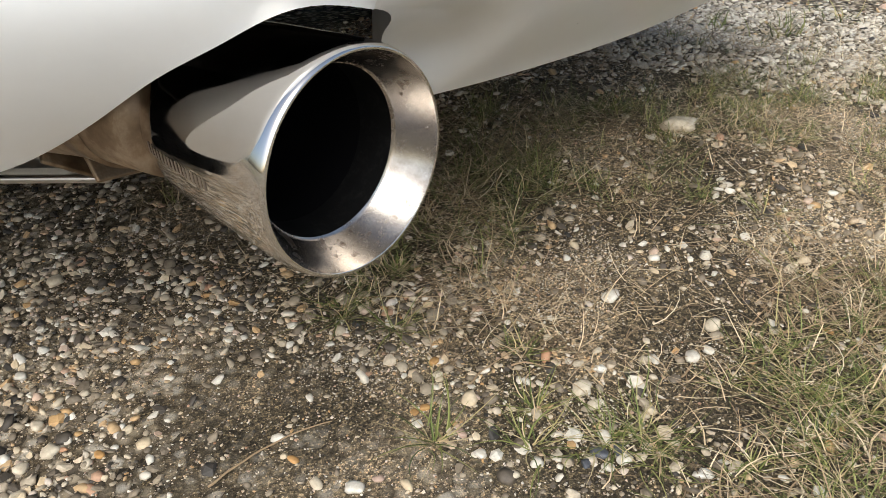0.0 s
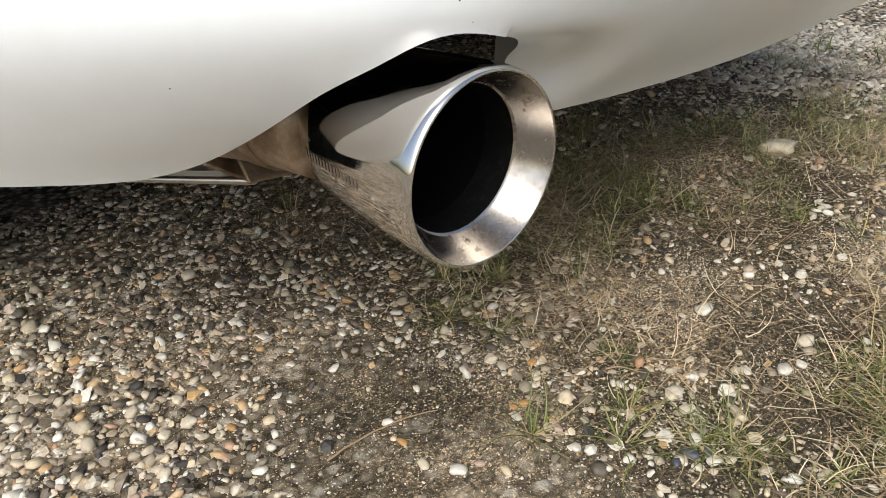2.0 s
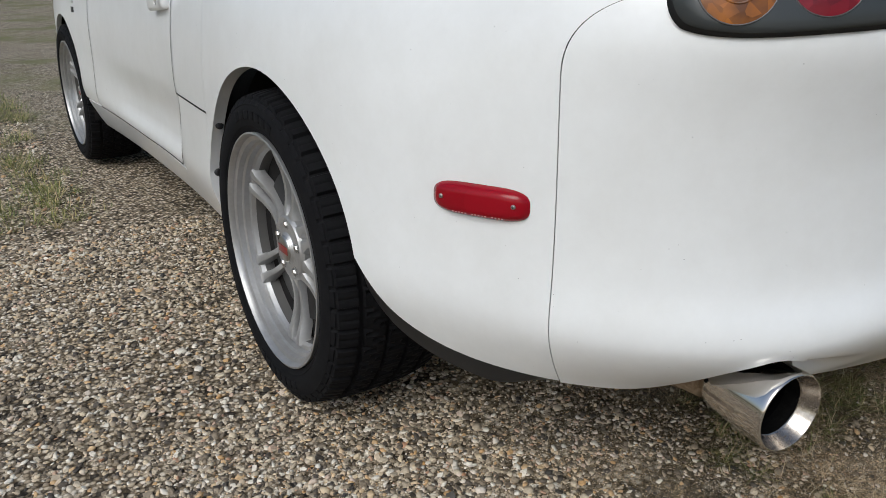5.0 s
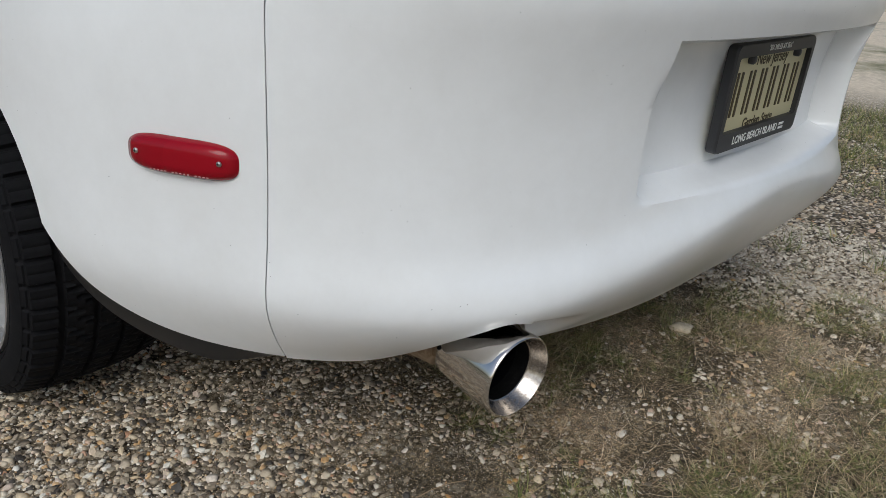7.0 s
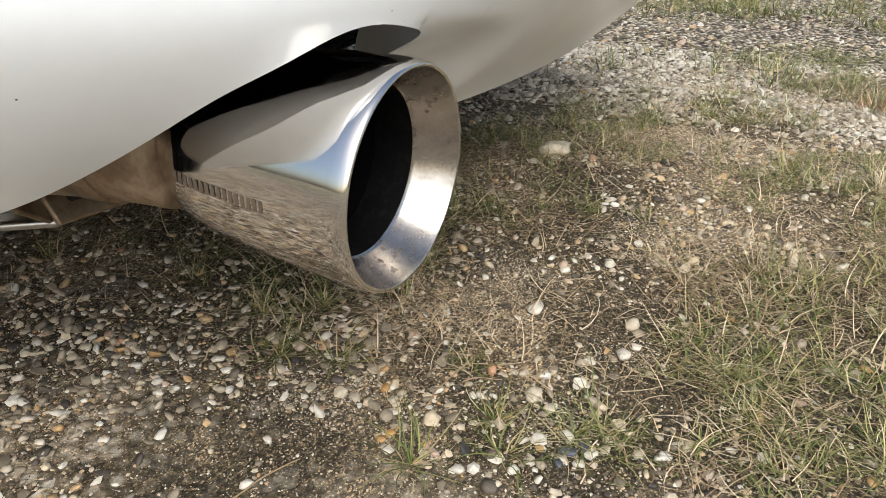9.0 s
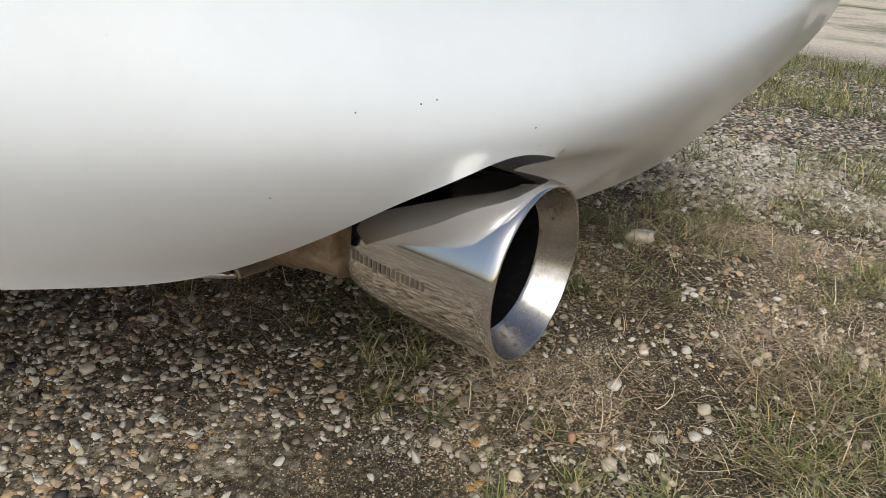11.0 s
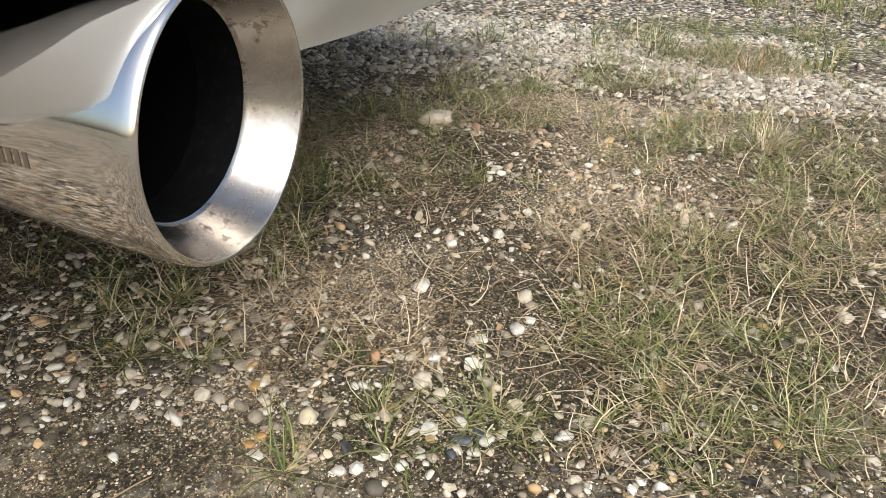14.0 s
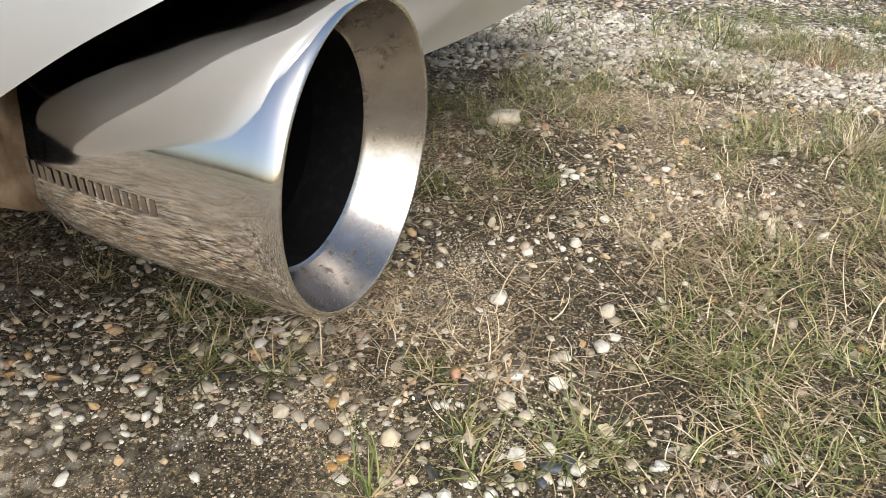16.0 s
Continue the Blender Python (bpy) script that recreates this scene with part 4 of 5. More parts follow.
# ---- wheels ----
def wheel(center, side, steer=0.0):
    """A tyre with cut tread blocks on a deep six-spoke rim; its outer face looks to -x."""
    w = thing("wheel", "silver six-spoke alloy wheel with a black tyre", "")
    w.parent = car
    R, WID = 0.312, 0.118
    # tyre: sidewall and ribbed tread, cut across by sipes
    prof = [(-WID + 0.012, 0.228), (-WID + 0.003, 0.235), (-WID - 0.004, 0.25), (-WID - 0.006, 0.266), (-WID - 0.001, 0.286), (-WID + 0.008, 0.299)]
    tread = []
    ribs = ((-0.112, -0.076), (-0.066, -0.026), (-0.018, 0.018), (0.026, 0.066), (0.076, 0.112))
    for a, b in ribs:
        crown = lambda x: R - 0.011 * (abs(x) / 0.112) ** 3
        tread += [(a, crown(a) - 0.008, 0)] + [(a + (b - a) * q, crown(a + (b - a) * q), 1) for q in (0.03, 0.35, 0.65, 0.97)] + [(b, crown(b) - 0.008, 0)]
    back = [(WID - 0.01, 0.3, 0), (WID, 0.28, 0), (WID, 0.25, 0), (WID - 0.012, 0.226, 0)]
    full = [(a, r, 0) for a, r in prof[:-1]] + [(-WID + 0.003, 0.293, 2)] + tread + back
    n, pitch = 528, 11
    verts, faces, k = [], [], len(full)
    for i in range(n):
        for j, (a, r, cut) in enumerate(full):
            # slots cross the shoulders straight and run aslant over the middle ribs
            lean = int(round(abs(a) * 260)) if abs(a) < 0.07 else 18
            d = (i + lean) % pitch
            deep = 0.007 if cut and d < 2 else (0.002 if cut == 1 and d == 6 else 0.0)
            ang = 2 * math.pi * i / n
            verts.append((a, (r - deep) * math.cos(ang), (r - deep) * math.sin(ang)))
    for i in range(n):
        q = (i + 1) % n
        for j in range(k - 1):
            faces.append((i * k + j, i * k + j + 1, q * k + j + 1, q * k + j))
    tyre = sharpen(mesh_ob("tyre", verts, faces, RUBBER, w, "black low-profile tyre with siped tread"), 30)
    # moulded sidewall lettering, as plain bars
    for base in (70, 250):
        for q in range(7):
            a = radians(base + 6.2 * q)
            o = part("sidewall_bar", box(0, 0, 0, 0.0022, 0.02, 0.016, 0.0006), RUBBER, w)
            o.matrix_basis = Matrix.Translation((-WID - 0.0058, 0.266 * math.cos(a), 0.266 * math.sin(a))) @ pose(0, 0, 0, math.degrees(a) - 90, 0, 0)
    for rr in (0.246, 0.285):
        part("sidewall_ridge", lathe([(-WID - 0.0015, rr - 0.0014), (-WID - 0.0062 + abs(rr - 0.262) * 0.15, rr), (-WID - 0.0015, rr + 0.0014)], 96, "x"), RUBBER, w)
    # rim barrel with a stepped polished lip
    lip = [(-WID + 0.014, 0.2225), (-WID + 0.006, 0.2325), (-WID - 0.002, 0.233), (-WID - 0.003, 0.2295), (-WID + 0.002, 0.2255), (-WID + 0.009, 0.2245), (-WID + 0.012, 0.2165), (-WID + 0.023, 0.2145),
           (-WID + 0.026, 0.209), (-WID + 0.037, 0.2075), (-WID + 0.039, 0.2), (-WID + 0.048, 0.1965)]
    tunnel = [(-WID + 0.048, 0.1965), (-0.02, 0.192), (0.06, 0.19), (WID - 0.02, 0.205), (WID - 0.004, 0.226), (WID - 0.012, 0.228)]
    sharpen(part("rim_lip", lathe(lip, 96, "x"), ALLOY, w, "deep silver rim lip"), 40)
    part("rim_well", lathe(tunnel, 96, "x"), DUSTY_SHADED, w, "inner rim dark with brake dust and painted-in shade")
    face_x = -WID + 0.036
    for p in range(6):
        for off in (-10.5, 10.5):
            bm = bmesh.new()
            prev = None
            for t in frange(0, 1, 0.1):
                r = 0.05 + (0.203 - 0.05) * t
                ang = radians(60 * p + 90) + math.copysign(math.asin((0.0145 + 0.006 * t) / r), off)
                x = face_x + 0.003 + 0.012 * math.sin(math.pi * min(1, t * 1.15)) - 0.006 * t**4
                hw = 0.0078 + 0.006 * abs(2 * t - 1) ** 4 + (0.006 if t < 0.15 else 0)
                c, s = math.cos(ang), math.sin(ang)
                ring = [bm.verts.new((x + dx, r * c - dw * hw * s, r * s + dw * hw * c)) for dx, dw in ((0.026, 1.1), (0.009, 1), (0.001, 0.72), (0.0, 0.3), (0.0, -0.3), (0.001, -0.72), (0.009, -1), (0.026, -1.1))]
                if prev:
                    for q in range(8):
                        bm.faces.new((prev[q], prev[(q + 1) % 8], ring[(q + 1) % 8], ring[q]))
                prev = ring
            sharpen(part("spoke", bm, ALLOY, w), 45)
    hub = [(face_x - 0.002, 0.0), (face_x - 0.002, 0.029), (face_x + 0.004, 0.033), (face_x + 0.004, 0.04), (face_x + 0.004, 0.062), (face_x + 0.011, 0.068), (face_x + 0.04, 0.069)]
    sharpen(part("hub", lathe(hub, 64, "x"), ALLOY, w), 35)
    part("centre_cap", lathe([(face_x - 0.006, 0.0), (face_x - 0.006, 0.024), (face_x - 0.003, 0.027), (face_x, 0.028)], 40, "x"), STEEL, w, "centre cap with a red band")
    part("cap_band", box(face_x - 0.0065, 0, 0.0, 0.0012, 0.044, 0.016, 0.0005), CAP_RED, w)
    for p in range(5):
        a = radians(72 * p + 20)
        c = (0, 0.05 * math.cos(a), 0.05 * math.sin(a))
        part("lug_hole", lathe([(face_x + 0.0035, 0.0105), (face_x + 0.02, 0.0105), (face_x + 0.02, 0.0)], 20, "x", c), GAP, w)
        part("lug_nut", lathe([(face_x - 0.001, 0.0), (face_x - 0.001, 0.0055), (face_x + 0.002, 0.0075), (face_x + 0.018, 0.0075)], 6, "x", c), STEEL, w, smooth=False)
    part("brake_disc", lathe([(-0.055, 0.06), (-0.055, 0.15), (-0.051, 0.15), (-0.051, 0.06)], 64, "x"), GREY_BLACK, w, "dull dark brake disc")
    part("brake_caliper", box(-0.03, 0.13, 0.05, 0.03, 0.06, 0.13, 0.012, (20, 0, 0)), UNDER, w)
    # added near-black disc, its colour giving the shade between the spokes
    part("spoke_shade_disc", lathe([(-0.05, 0.0), (-0.05, 0.2)], 40, "x"), UNDER, w)
    w.matrix_basis = pose(*center, 0, 0, steer if side < 0 else 180 + steer)
    return w


LIP_X = 0.9
w0 = wheel((-LIP_X + 0.118, WHEEL_Y, WHEEL_Z), -1)
copy_thing(w0, pose(-LIP_X + 0.132, FRONT_Y, WHEEL_Z, 0, 0, 1.5))
copy_thing(w0, pose(LIP_X - 0.118, WHEEL_Y, WHEEL_Z, 0, 0, 180))
copy_thing(w0, pose(LIP_X - 0.132, FRONT_Y, WHEEL_Z, 0, 0, 181.5))

# ---- ground sheet to the horizon ----
def axis_steps():
    near = list(np.arange(-2.6, 2.601, 0.035))
    out, d, p = [], 0.03, 2.6
    while p < 400:
        d *= 1.16
        p += d
        out.append(p)
    return [-q for q in out[::-1]] + near + out


ax = axis_steps()
n = len(ax)
gv = np.empty((n * n, 3))
for i, x in enumerate(ax):
    for j, y in enumerate(ax):
        gv[i * n + j] = x, y, ground_z(x, y) if abs(x) < 10 and abs(y) < 10 else -0.009
quad = np.array([[i * n + j, (i + 1) * n + j, (i + 1) * n + j + 1, i * n + j + 1] for i in range(n - 1) for j in range(n - 1)])


def fast_mesh(name, verts, faces, material, smooth=True):
    """A mesh from arrays; faces all have the same number of corners."""
    me = bpy.data.meshes.new(name)
    k = faces.shape[1]
    me.vertices.add(len(verts))
    me.vertices.foreach_set("co", np.ascontiguousarray(verts, dtype=np.float32).ravel())
    me.loops.add(faces.size)
    me.loops.foreach_set("vertex_index", np.ascontiguousarray(faces, dtype=np.int32).ravel())
    me.polygons.add(len(faces))
    me.polygons.foreach_set("loop_start", np.arange(0, faces.size, k, dtype=np.int32))
    me.polygons.foreach_set("loop_total", np.full(len(faces), k, dtype=np.int32))
    me.polygons.foreach_set("use_smooth", np.full(len(faces), smooth))
    me.materials.append(material)
    me.update(calc_edges=True)
    me.validate()
    return new(name, me)


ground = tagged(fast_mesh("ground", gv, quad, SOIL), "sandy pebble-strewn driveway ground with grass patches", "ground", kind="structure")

# ---- loose cover: pebbles and grass ----
rng = np.random.default_rng(7)


def zs_at(x, y):
    return np.array([ground_z(a, b) for a, b in zip(x, y)])


PATCHES = [(0.41, 0.12, 0.13, 0.7), (0.55, -0.13, 0.14, 0.6), (1.05, -0.355, 0.2, 1.0), (-0.01, -0.29, 0.12, 0.9), (-0.29, -0.165, 0.1, 0.9), (-0.02, 0.3, 0.19, 0.8), (0.16, 0.2, 0.16, 0.6), (0.07, 0.27, 0.14, 0.6), (0.26, 0.17, 0.12, 0.5), (0.04, 0.08, 0.1, 0.35), (0.19, 0.05, 0.12, 0.4),
           (0.37, -0.04, 0.15, 0.5), (-0.235, -0.105, 0.09, 0.8), (-0.13, -0.157, 0.11, 0.8), (-0.026, -0.24, 0.14, 0.9), (-0.25, -0.25, 0.13, 0.9),
           (-0.352, -0.043, 0.05, 0.6), (1.25, -0.4, 0.4, 0.9), (-0.17, 0.25, 0.13, 0.45), (-0.3, 0.26, 0.06, 0.25), (0.15, -0.35, 0.25, 0.8)]


def grassiness(x, y):
    """How thickly grass grows at a place, 0 to 1."""
    g = 0.14 * step(-0.42, -0.2, x) * (1 - step(0.7, 1.1, x))
    for px, py, r, k in PATCHES:
        d = math.hypot(x - px, y - py)
        if d < r:
            g += k * (1 - (d / r) ** 2)
    blot = 0.75 + 0.7 * noise.noise((x * 6, y * 6, 9.1)) + 0.6 * noise.noise((x * 17, y * 17, 3.3))
    return min(1.0, max(0.0, g * blot - 0.04))


def strawness(x, y):
    g = 0.3 * step(-0.42, -0.25, x) * (1 - step(0.9, 1.3, x)) + 0.8 * grassiness(x, y)
    for px, py, r in ((-0.25, 0.117, 0.1), (-0.097, -0.083, 0.1), (-0.043, -0.11, 0.1), (0.198, -0.28, 0.06)):
        g += max(0.0, 0.7 * (1 - math.hypot(x - px, y - py) / r))
    return g * (0.7 + 0.9 * noise.noise((x * 9, y * 9, 6.6)))


def sandy(x, y):
    g = 0.0
    for px, py, r in ((-0.183, 0.084, 0.075), (-0.216, -0.052, 0.05), (-0.125, 0.09, 0.06), (0.016, -0.055, 0.09), (-0.36, 0.2, 0.07), (0.3, -0.1, 0.08), (0.55, 0.1, 0.15), (-0.33, -0.02, 0.05)):
        g = max(g, 1 - math.hypot(x - px, y - py) / r)
    return max(0.0, g * (1 + noise.noise((x * 14, y * 14, 2.2))))


def mud(x, y):
    return max(0.0, 1 - math.hypot((x + 0.49) / 0.15, (y - 0.2) / 0.15)) + 0.8 * max(0.0, 1 - math.hypot((x + 0.5) / 0.16, (y - 0.05) / 0.19))


def stone_shape(level):
    if level == 0:
        v = np.array([[1, 0, 0], [-1, 0, 0], [0, 1, 0], [0, -1, 0], [0, 0, 1], [0, 0, -1]], float)
        return v, np.array([[0, 2, 4], [2, 1, 4], [1, 3, 4], [3, 0, 4], [2, 0, 5], [1, 2, 5], [3, 1, 5], [0, 3, 5]])
    bm = bmesh.new()
    bmesh.ops.create_icosphere(bm, subdivisions=level, radius=1)
    v = np.array([q.co[:] for q in bm.verts])
    f = np.array([[q.index for q in p.verts] for p in bm.faces])
    bm.free()
    return v, f


def scatter(count, x0, x1, y0, y1, lo, hi, level, keep):
    """Flattened, uneven stones over a stretch of the plan."""
    base, tri = stone_shape(level)
    x, y = rng.uniform(x0, x1, count), rng.uniform(y0, y1, count)
    ok = np.array([rng.random() < keep(a, b) for a, b in zip(x, y)])
    x, y = x[ok], y[ok]
    m = len(x)
    r = lo * (hi / lo) ** (rng.random(m) ** 2.3)
    dims = np.stack([r, r * rng.uniform(0.55, 1.0, m), r * rng.uniform(0.32, 0.62, m)], 1)
    lump = 1 + rng.normal(0, 0.16, (m, len(base), 1))
    spin = rng.uniform(0, 6.28, m)
    cs, sn = np.cos(spin)[:, None], np.sin(spin)[:, None]
    b0 = np.stack([base[None, :, 0] * cs - base[None, :, 2] * sn, np.repeat(base[None, :, 1], m, 0), base[None, :, 0] * sn + base[None, :, 2] * cs], -1)
    b0 = np.sign(b0) * np.abs(b0) ** 0.8
    v = b0 * lump * dims[:, None]
    a, t, u = rng.uniform(0, 6.28, m), rng.normal(0, 0.3, m), rng.normal(0, 0.3, m)
    v[..., 2] += v[..., 0] * t[:, None] + v[..., 1] * u[:, None]
    c, s = np.cos(a)[:, None], np.sin(a)[:, None]
    vx, vy = v[..., 0] * c - v[..., 1] * s, v[..., 0] * s + v[..., 1] * c
    z = zs_at(x, y) + dims[:, 2] * rng.uniform(0.0, 0.6, m)
    out = np.stack([vx + x[:, None], vy + y[:, None], v[..., 2] + z[:, None]], -1).reshape(-1, 3)
    faces = (tri[None] + (np.arange(m) * len(base))[:, None, None]).reshape(-1, 3)
    return out, faces


def keep_pebble(x, y):
    return max(0.06, (1 - 0.8 * grassiness(x, y)) * (1 - 0.9 * min(1, mud(x, y) * 1.7)) * (0.74 + 0.7 * noise.noise((x * 7, y * 7, 1.7))) * (1 - step(-0.42, -0.22, x) * min(0.8, max(0.0, 0.5 - 1.6 * noise.noise((x * 8, y * 8, 5.1))))))


def stuff(name, made, material, label, category):
    ob = fast_mesh(name, *made, material)
    if category in ("gravel", "grit"):
        # some stones are broken and show facets, the others are worn round
        per = {"gravel": 20, "grit": 8}[category]
        n = len(ob.data.polygons)
        ob.data.polygons.foreach_set("use_smooth", np.repeat(rng.random(n // per) < 0.62, per))
    return tagged(ob, label, category, kind="stuff")


GRAVEL = "small rounded cream and tan pebbles over the soil"
stuff("pebbles", scatter(64000, -1.2, 0.55, -0.45, 0.9, 0.0017, 0.0075, 1, keep_pebble), PEBBLE, GRAVEL, "gravel")
stuff("pebbles", scatter(27000, -2.1, -0.62, 0.25, 2.3, 0.0035, 0.0095, 1, lambda x, y: 0.95), PEBBLE, GRAVEL, "gravel")
stuff("pebbles", scatter(10000, -3.0, -1.0, 1.9, 5.0, 0.005, 0.012, 1, lambda x, y: 0.9), PEBBLE, GRAVEL, "gravel")
stuff("pebbles", scatter(17000, 0.42, 1.35, -0.55, 0.55, 0.003, 0.0095, 1, lambda x, y: (1 - 0.9 * grassiness(x, y)) * (0.75 + 0.5 * noise.noise((x * 5, y * 5, 8.2)))), SAND, "pale broken gravel between the grass patches", "gravel")
stuff("pebbles", scatter(9000, 0.9, 3.0, -1.0, 2.2, 0.004, 0.012, 1, lambda x, y: 1 - 0.8 * grassiness(x, y)), PEBBLE, GRAVEL, "gravel")
stuff("grit", scatter(95000, -0.95, 0.45, -0.35, 0.6, 0.0006, 0.0019, 0, lambda x, y: 0.95 - 0.35 * step(-0.42, -0.22, x)), PEBBLE, "coarse sand grains and grit", "grit")


def grass(count, x0, x1, y0, y1, keep, lo, hi, width, flat, segs=4, tuft=0, spread=0.012):
    """Bent tapering blades, singly or in tufts; flat near 1 lays them down."""
    x, y = rng.uniform(x0, x1, count), rng.uniform(y0, y1, count)
    ok = np.array([rng.random() < keep(a, b) for a, b in zip(x, y)])
    x, y = x[ok], y[ok]
    yaw = rng.uniform(0, 6.28, len(x))
    if tuft:
        big = rng.uniform(0.5, 1.3, len(x)).repeat(tuft)
        x, y = x.repeat(tuft), y.repeat(tuft)
        yaw = rng.uniform(0, 6.28, len(x))
        out = np.abs(rng.normal(0, spread, len(x))) * big
        x, y = x + np.cos(yaw) * out, y + np.sin(yaw) * out
        yaw = yaw + rng.normal(0, 0.7, len(x))
    m = len(x)
    L = rng.uniform(lo, hi, m) * (big if tuft else 1.0)
    lean = np.clip(rng.normal(0.5 + flat, 0.32, m), 0.05, 1.52)
    bend = rng.normal(0.6 * (1 - flat), 0.35, m)
    twist = rng.normal(0, 0.8, m)
    wid = width * rng.uniform(0.6, 1.3, m)
    floor_z = zs_at(x, y) + 0.001
    px, py, pz = x.copy(), y.copy(), floor_z + flat * rng.uniform(0, 0.008, m)
    rows = []
    for k in range(segs + 1):
        t = k / segs
        w = wid * (1 - t**1.6) + 0.00012
        rows.append((px - np.sin(yaw) * w, py + np.cos(yaw) * w, pz.copy(), px + np.sin(yaw) * w, py - np.cos(yaw) * w))
        ang = np.clip(lean + bend * t, 0, 1.62 + 0.2 * (1 - flat))
        hd = yaw + twist * t
        px, py = px + np.cos(hd) * np.sin(ang) * L / segs, py + np.sin(hd) * np.sin(ang) * L / segs
        pz = np.maximum(pz + np.cos(ang) * L / segs, floor_z + 0.0015)
    v = np.stack([np.stack([np.stack([a, b, c], -1), np.stack([d, e, c], -1)], 1) for a, b, c, d, e in rows], 1).reshape(-1, 3)
    per = 2 * (segs + 1)
    q = np.array([[2 * k, 2 * k + 1, 2 * k + 3, 2 * k + 2] for k in range(segs)])
    f = (q[None] + (np.arange(m) * per)[:, None, None]).reshape(-1, 4)
    return v, f


stuff("sand", scatter(80000, -0.45, 0.72, -0.2, 0.3, 0.0006, 0.0016, 0, lambda x, y: 1.5 * sandy(x, y)), SAND, "patches of pale coarse sand", "sand")
stuff("grass", grass(4700, -0.6, 1.6, -0.75, 0.8, lambda x, y: 0.9 * grassiness(x, y), 0.016, 0.048, 0.00043, 0.66, tuft=26, spread=0.014), GREEN, "thin short green grass tufts", "grass")
stuff("dry_grass", grass(70000, -0.5, 1.2, -0.5, 0.65, lambda x, y: 0.75 * strawness(x, y), 0.01, 0.058, 0.00042, 0.95), STRAW, "dry straw-coloured stems lying flat", "dry grass")
stuff("grass", grass(2200, 1.0, 3.7, -1.0, 3.0, lambda x, y: max(0, 0.1 + 0.6 * step(1.6, 2.4, x) + noise.noise((x * 1.4, y * 1.4, 4.4)) * 1.3), 0.03, 0.08, 0.0013, 0.35, 3, tuft=24, spread=0.045), GREEN, "short green grass patches", "grass")
stuff("grass", grass(1300, -6, -0.95, 2.2, 10, lambda x, y: max(0, noise.noise((x * 0.9, y * 0.9, 2.4)) * 1.5 + 0.08 * (y - 2)), 0.03, 0.1, 0.0018, 0.4, 3, tuft=24, spread=0.06), GREEN, "thin grass growing through gravel", "grass")
stuff("grass", grass(520, -1.75, -0.99, 2.4, 6.0, lambda x, y: max(0, 0.45 + noise.noise((x * 2.2, y * 2.2, 7.4)) * 1.4), 0.03, 0.085, 0.0014, 0.4, 3, tuft=26, spread=0.05), GREEN, "thin green grass beside the wheel track", "grass")
TUFTS = [(-0.422, 0.076), (-0.345, 0.032), (-0.383, 0.012), (-0.325, 0.195), (-0.288, 0.3), (-0.339, 0.25), (-0.25, 0.25)]
for k, (tx, ty) in enumerate(TUFTS):
    ob = fast_mesh("grass_tuft", *grass(1, tx - 0.001, tx + 0.001, ty - 0.001, ty + 0.001, lambda x, y: 1.0, 0.022, 0.055, 0.00055, 0.45, 5, tuft=34, spread=0.008), GREEN)
    tagged(ob, "small green grass tuft between the pebbles", "grass tuft", group="grass tufts")

for name, where, material, label, count, tall in (
        ("dry_tuft", [(0.212, -0.297), (0.25, -0.31)], PALE_STRAW, "bleached pale dry grass tuft", 46, (0.03, 0.07)),
        ("red_weed", [(0.743, -0.344), (0.69, -0.33), (0.8, -0.35)], RED_WEED, "small rusty red dried weed", 40, (0.03, 0.08))):
    for tx, ty in where:
        ob = fast_mesh(name, *grass(1, tx - 0.001, tx + 0.001, ty - 0.001, ty + 0.001, lambda x, y: 1.0, *tall, 0.0008, 0.25, 5, tuft=count, spread=0.012), material)
        tagged(ob, label, "dry plant", group="dry plants")

# loose pebbles nearest to the camera, one by one
SHAPES = []
for k in range(8):
    v, f = stone_shape(1)
    v = v * (1 + rng.normal(0, 0.15, (len(v), 1)))
    me = fast_mesh("pebble", v, f, PEBBLE_ONE)
    SHAPES.append(me.data)
    bpy.data.objects.remove(me)
made = 0
while made < 280:
    x, y = rng.uniform(-0.78, -0.15), rng.uniform(-0.2, 0.45)
    if rng.random() > keep_pebble(x, y):
        continue
    r = 0.0028 * 2.6 ** (rng.random() ** 1.6)
    ob = new("pebble", SHAPES[made % 8])
    ob.parent = ground
    ob.matrix_basis = pose(x, y, ground_z(x, y) + 0.32 * r, rng.uniform(-12, 12), rng.uniform(-12, 12), rng.uniform(0, 360)) @ Matrix.Diagonal((r, r * rng.uniform(0.6, 0.95), r * rng.uniform(0.4, 0.65), 1))
    made += 1

# ---- far fence ----
fence = thing("fence", "low weathered grey-green wooden board fence", "fence")
for k in range(24):
    part("post", box(-24 + 2.2 * k, 36, 0.6, 0.12, 0.12, 1.2, 0.01), WOOD, fence)
for z in (0.35, 0.65, 0.95):
    part("board", box(1, 35.92, z, 53, 0.04, 0.24, 0.01), WOOD, fence)

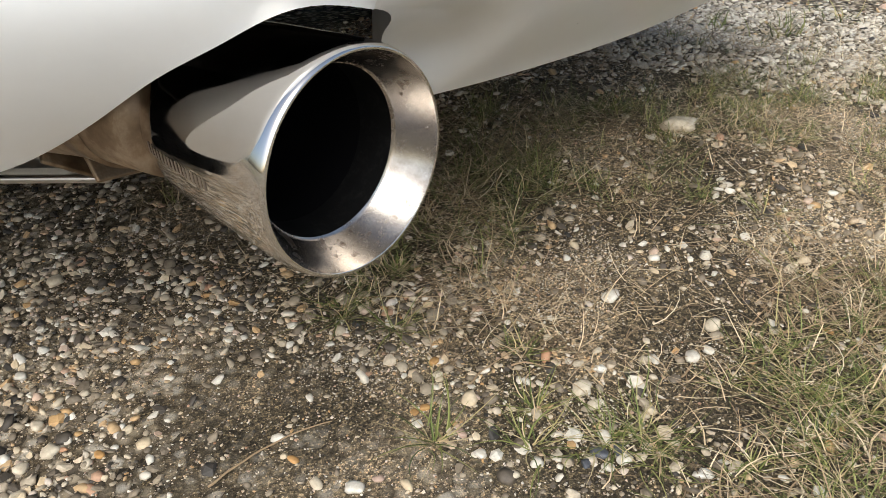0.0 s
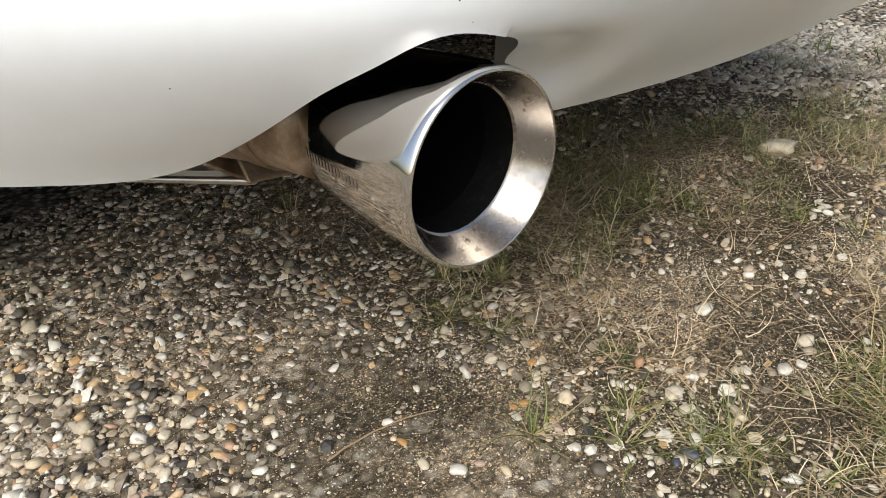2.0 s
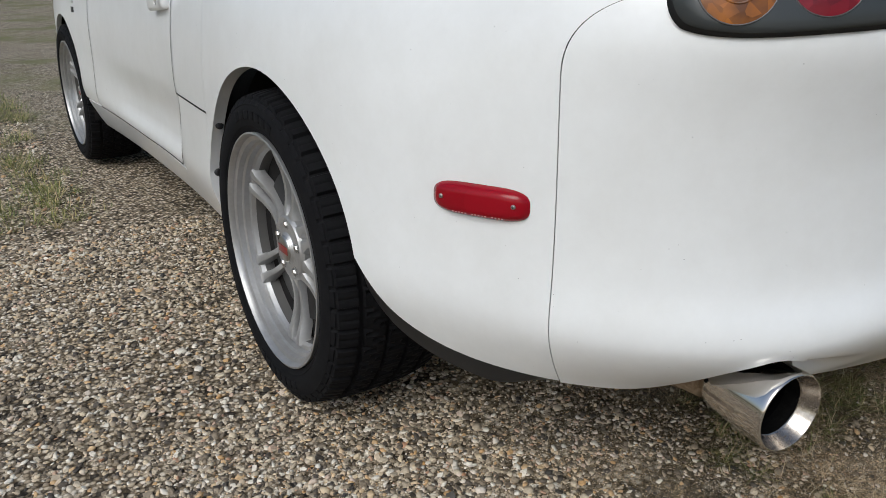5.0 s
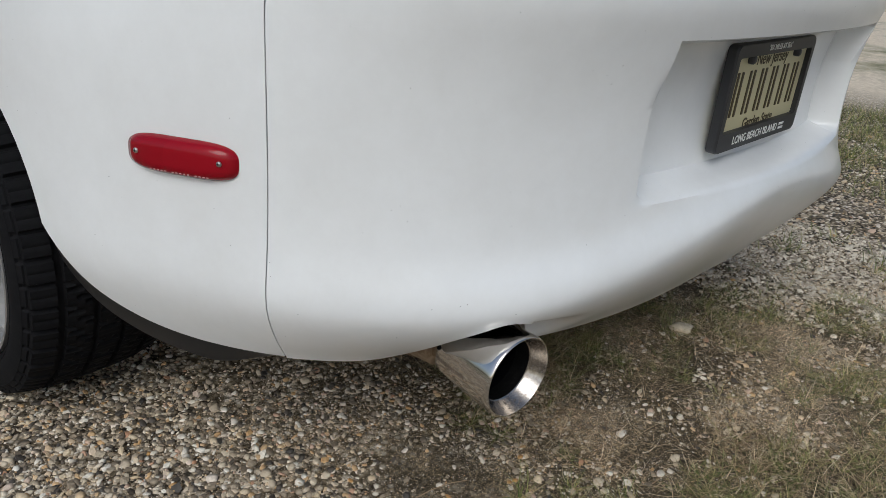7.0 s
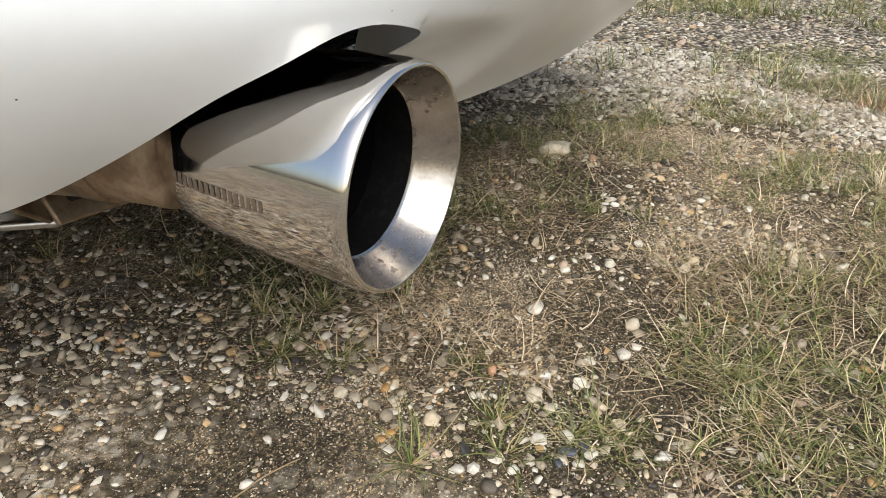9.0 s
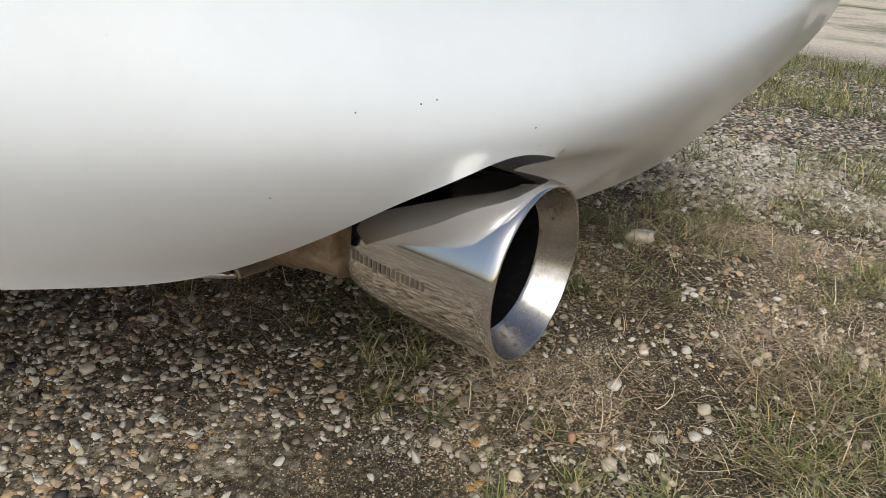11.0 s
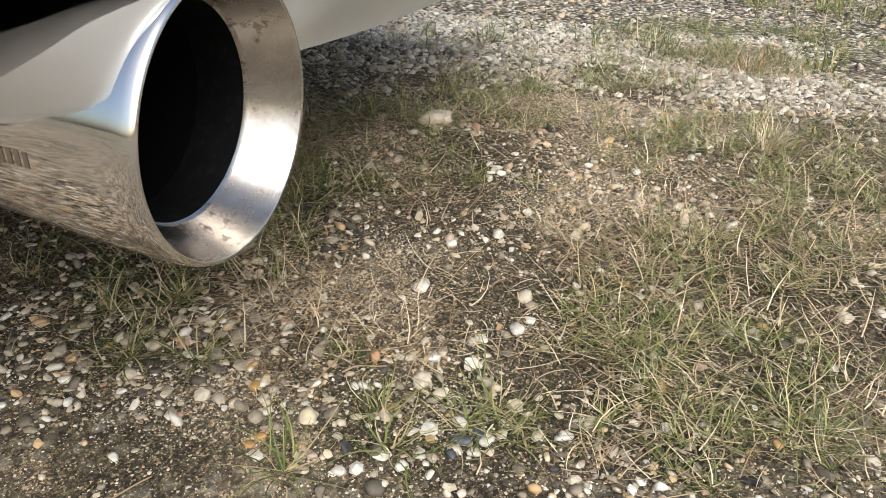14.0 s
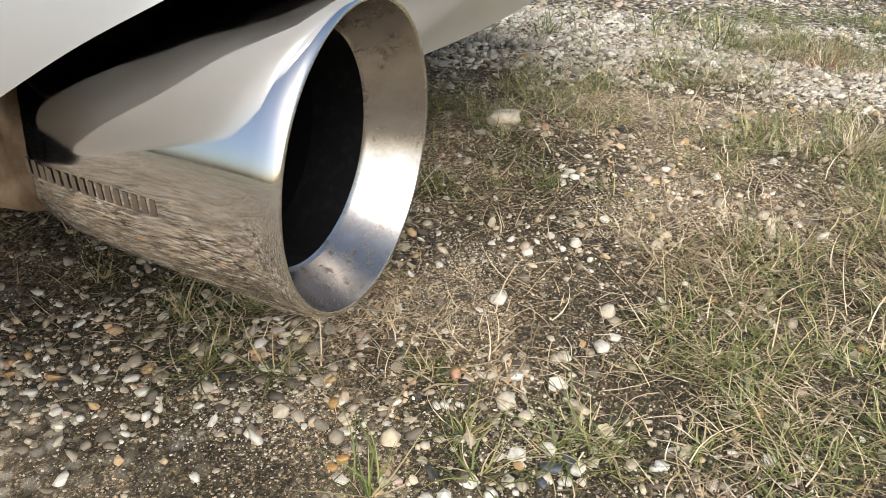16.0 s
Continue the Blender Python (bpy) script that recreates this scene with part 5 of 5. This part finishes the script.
# ---- single stones and twigs that stand out ----
base, tri = stone_shape(2)
STONES_A = [(0.182, 0.125, 0.027, "c"), (-0.358, -0.033, 0.0095, "s"), (-0.346, -0.045, 0.007, "s"), (-0.372, -0.03, 0.006, "s"), (-0.34, -0.03, 0.0085, "w"), (-0.352, -0.052, 0.0075, "w"), (-0.366, -0.045, 0.006, "w"), (-0.216, -0.052, 0.011, "w"), (-0.2, -0.06, 0.0075, "w"), (-0.392, 0.108, 0.0055, "o"), (-0.402, 0.112, 0.005, "o"), (-0.176, 0.045, 0.0113, "w"), (-0.411, 0.102, 0.0072, "w"), (-0.097, 0.035, 0.0073, "w"), (-0.415, 0.01, 0.0075, "c"),
            (-0.459, 0.559, 0.0123, "c"), (-0.41, 0.334, 0.0062, "w"), (-0.488, 0.323, 0.0056, "w"), (-0.437, 0.198, 0.0056, "w"), (-0.341, 0.137, 0.0067, "o"),
            (-0.301, 0.011, 0.0105, "c"), (-0.258, 0.068, 0.0058, "c"), (-0.167, -0.051, 0.0099, "c"), (-0.215, -0.009, 0.0048, "c"), (-0.6, 0.324, 0.0093, "c"),
            (-0.59, 0.361, 0.0086, "c"), (-0.623, 0.325, 0.0072, "c"), (-0.579, 0.289, 0.006, "o"), (-0.505, 0.123, 0.008, "c"), (-0.492, 0.097, 0.0088, "w"),
            (-0.41, 0.041, 0.0066, "w"), (-0.4, 0.066, 0.0065, "p"), (-0.487, 0.184, 0.0067, "w")]
STONES_B = [(0.765, 0.085, 0.0143, "w"), (-0.373, 0.234, 0.0048, "w"), (-0.565, 0.434, 0.007, "w"), (-0.312, -0.007, 0.0078, "c"), (-0.267, -0.157, 0.0063, "c"),
            (-0.221, -0.169, 0.0052, "w"), (-0.475, 0.089, 0.0053, "p"), (-0.497, 0.156, 0.0055, "o"), (-0.589, 0.288, 0.0045, "p"), (-0.122, -0.141, 0.0051, "o"),
            (0.034, -0.19, 0.0103, "c"), (-0.176, -0.23, 0.0084, "c"), (-0.255, -0.033, 0.0046, "c"), (-0.268, -0.192, 0.0047, "c"), (-0.315, -0.114, 0.0046, "w"),
            (0.208, -0.23, 0.0076, "w"), (-0.398, 0.367, 0.0071, "w"), (-0.091, 0.073, 0.0046, "w")]
STONES_C = [(-0.623, 0.577, 0.0094, "w"), (-0.714, 0.558, 0.0082, "w"), (-1.016, 1.125, 0.0145, "w"), (-1.027, 1.235, 0.0155, "w"), (-0.914, 1.276, 0.0126, "w"),
            (-0.982, 1.075, 0.0121, "c"), (-0.978, 0.814, 0.0112, "c"), (-1.006, 0.789, 0.0092, "c"), (-0.74, 0.499, 0.0094, "c"), (-0.776, 0.555, 0.0064, "o")]
KINDS = {"w": (PALE, "pale white quartz pebble on the ground"), "c": (CREAM, "cream-coloured smooth pebble on the ground"), "o": (OCHRE, "ochre orange pebble on the ground"), "p": (PINK, "pinkish tan pebble on the ground"), "s": (SLATE, "dark slate-grey angular stone on the ground")}
for k, (x, y, r, kind) in enumerate(STONES_A + STONES_B + STONES_C):
    r2 = random.Random(k)
    rough = 0.42 + 0.2 * (r > 0.02)
    sh = np.sign(base) * np.abs(base) ** 0.78 * (1 + np.array([[rough * noise.noise((p[0] * 1.1 + k * 3, p[1] * 1.1, p[2] * 1.1))] for p in base])) * np.array([r, r * r2.uniform(0.6, 0.85), r * 0.45]) * 0.84
    ob = fast_mesh("pebble", sh, tri, KINDS[kind][0])
    ob.matrix_basis = pose(x, y, ground_z(x, y) + r * (0.36 if r > 0.02 else 0.28), r2.uniform(-8, 8), r2.uniform(-8, 8), r2.uniform(0, 360))
    tagged(ob, KINDS[kind][1], "pebble", group="pebbles on the ground")
TWIGS = [[(-0.554, 0.186), (-0.518, 0.184), (-0.479, 0.175), (-0.45, 0.159)], [(-0.351, 0.092), (-0.325, 0.091), (-0.285, 0.08)], [(-0.311, 0.075), (-0.299, 0.062), (-0.294, 0.043)],
         [(-0.148, -0.108), (-0.135, -0.122), (-0.117, -0.135)], [(-0.307, 0.255), (-0.286, 0.223), (-0.264, 0.186)], [(-0.246, -0.054), (-0.225, -0.055), (-0.212, -0.049)]]
for k, line in enumerate(TWIGS):
    cv = spline(range(len(line)), line)
    pts = []
    for t in frange(0, len(line) - 1, 0.12):
        x, y = cv(t)
        x, y = x + 0.002 * noise.noise((t * 2, k, 1)), y + 0.002 * noise.noise((t * 2, k, 7))
        pts.append((x, y, ground_z(x, y) + 0.0045 + 0.002 * noise.noise((t, k, 3))))
    ob = part("twig", tube(pts, lambda t: 0.0008 * (1 - 0.6 * t) + 0.0002, 7), STRAW, None)
    tagged(ob, "thin dry bent twig lying on the ground", "twig", group="dry twigs")
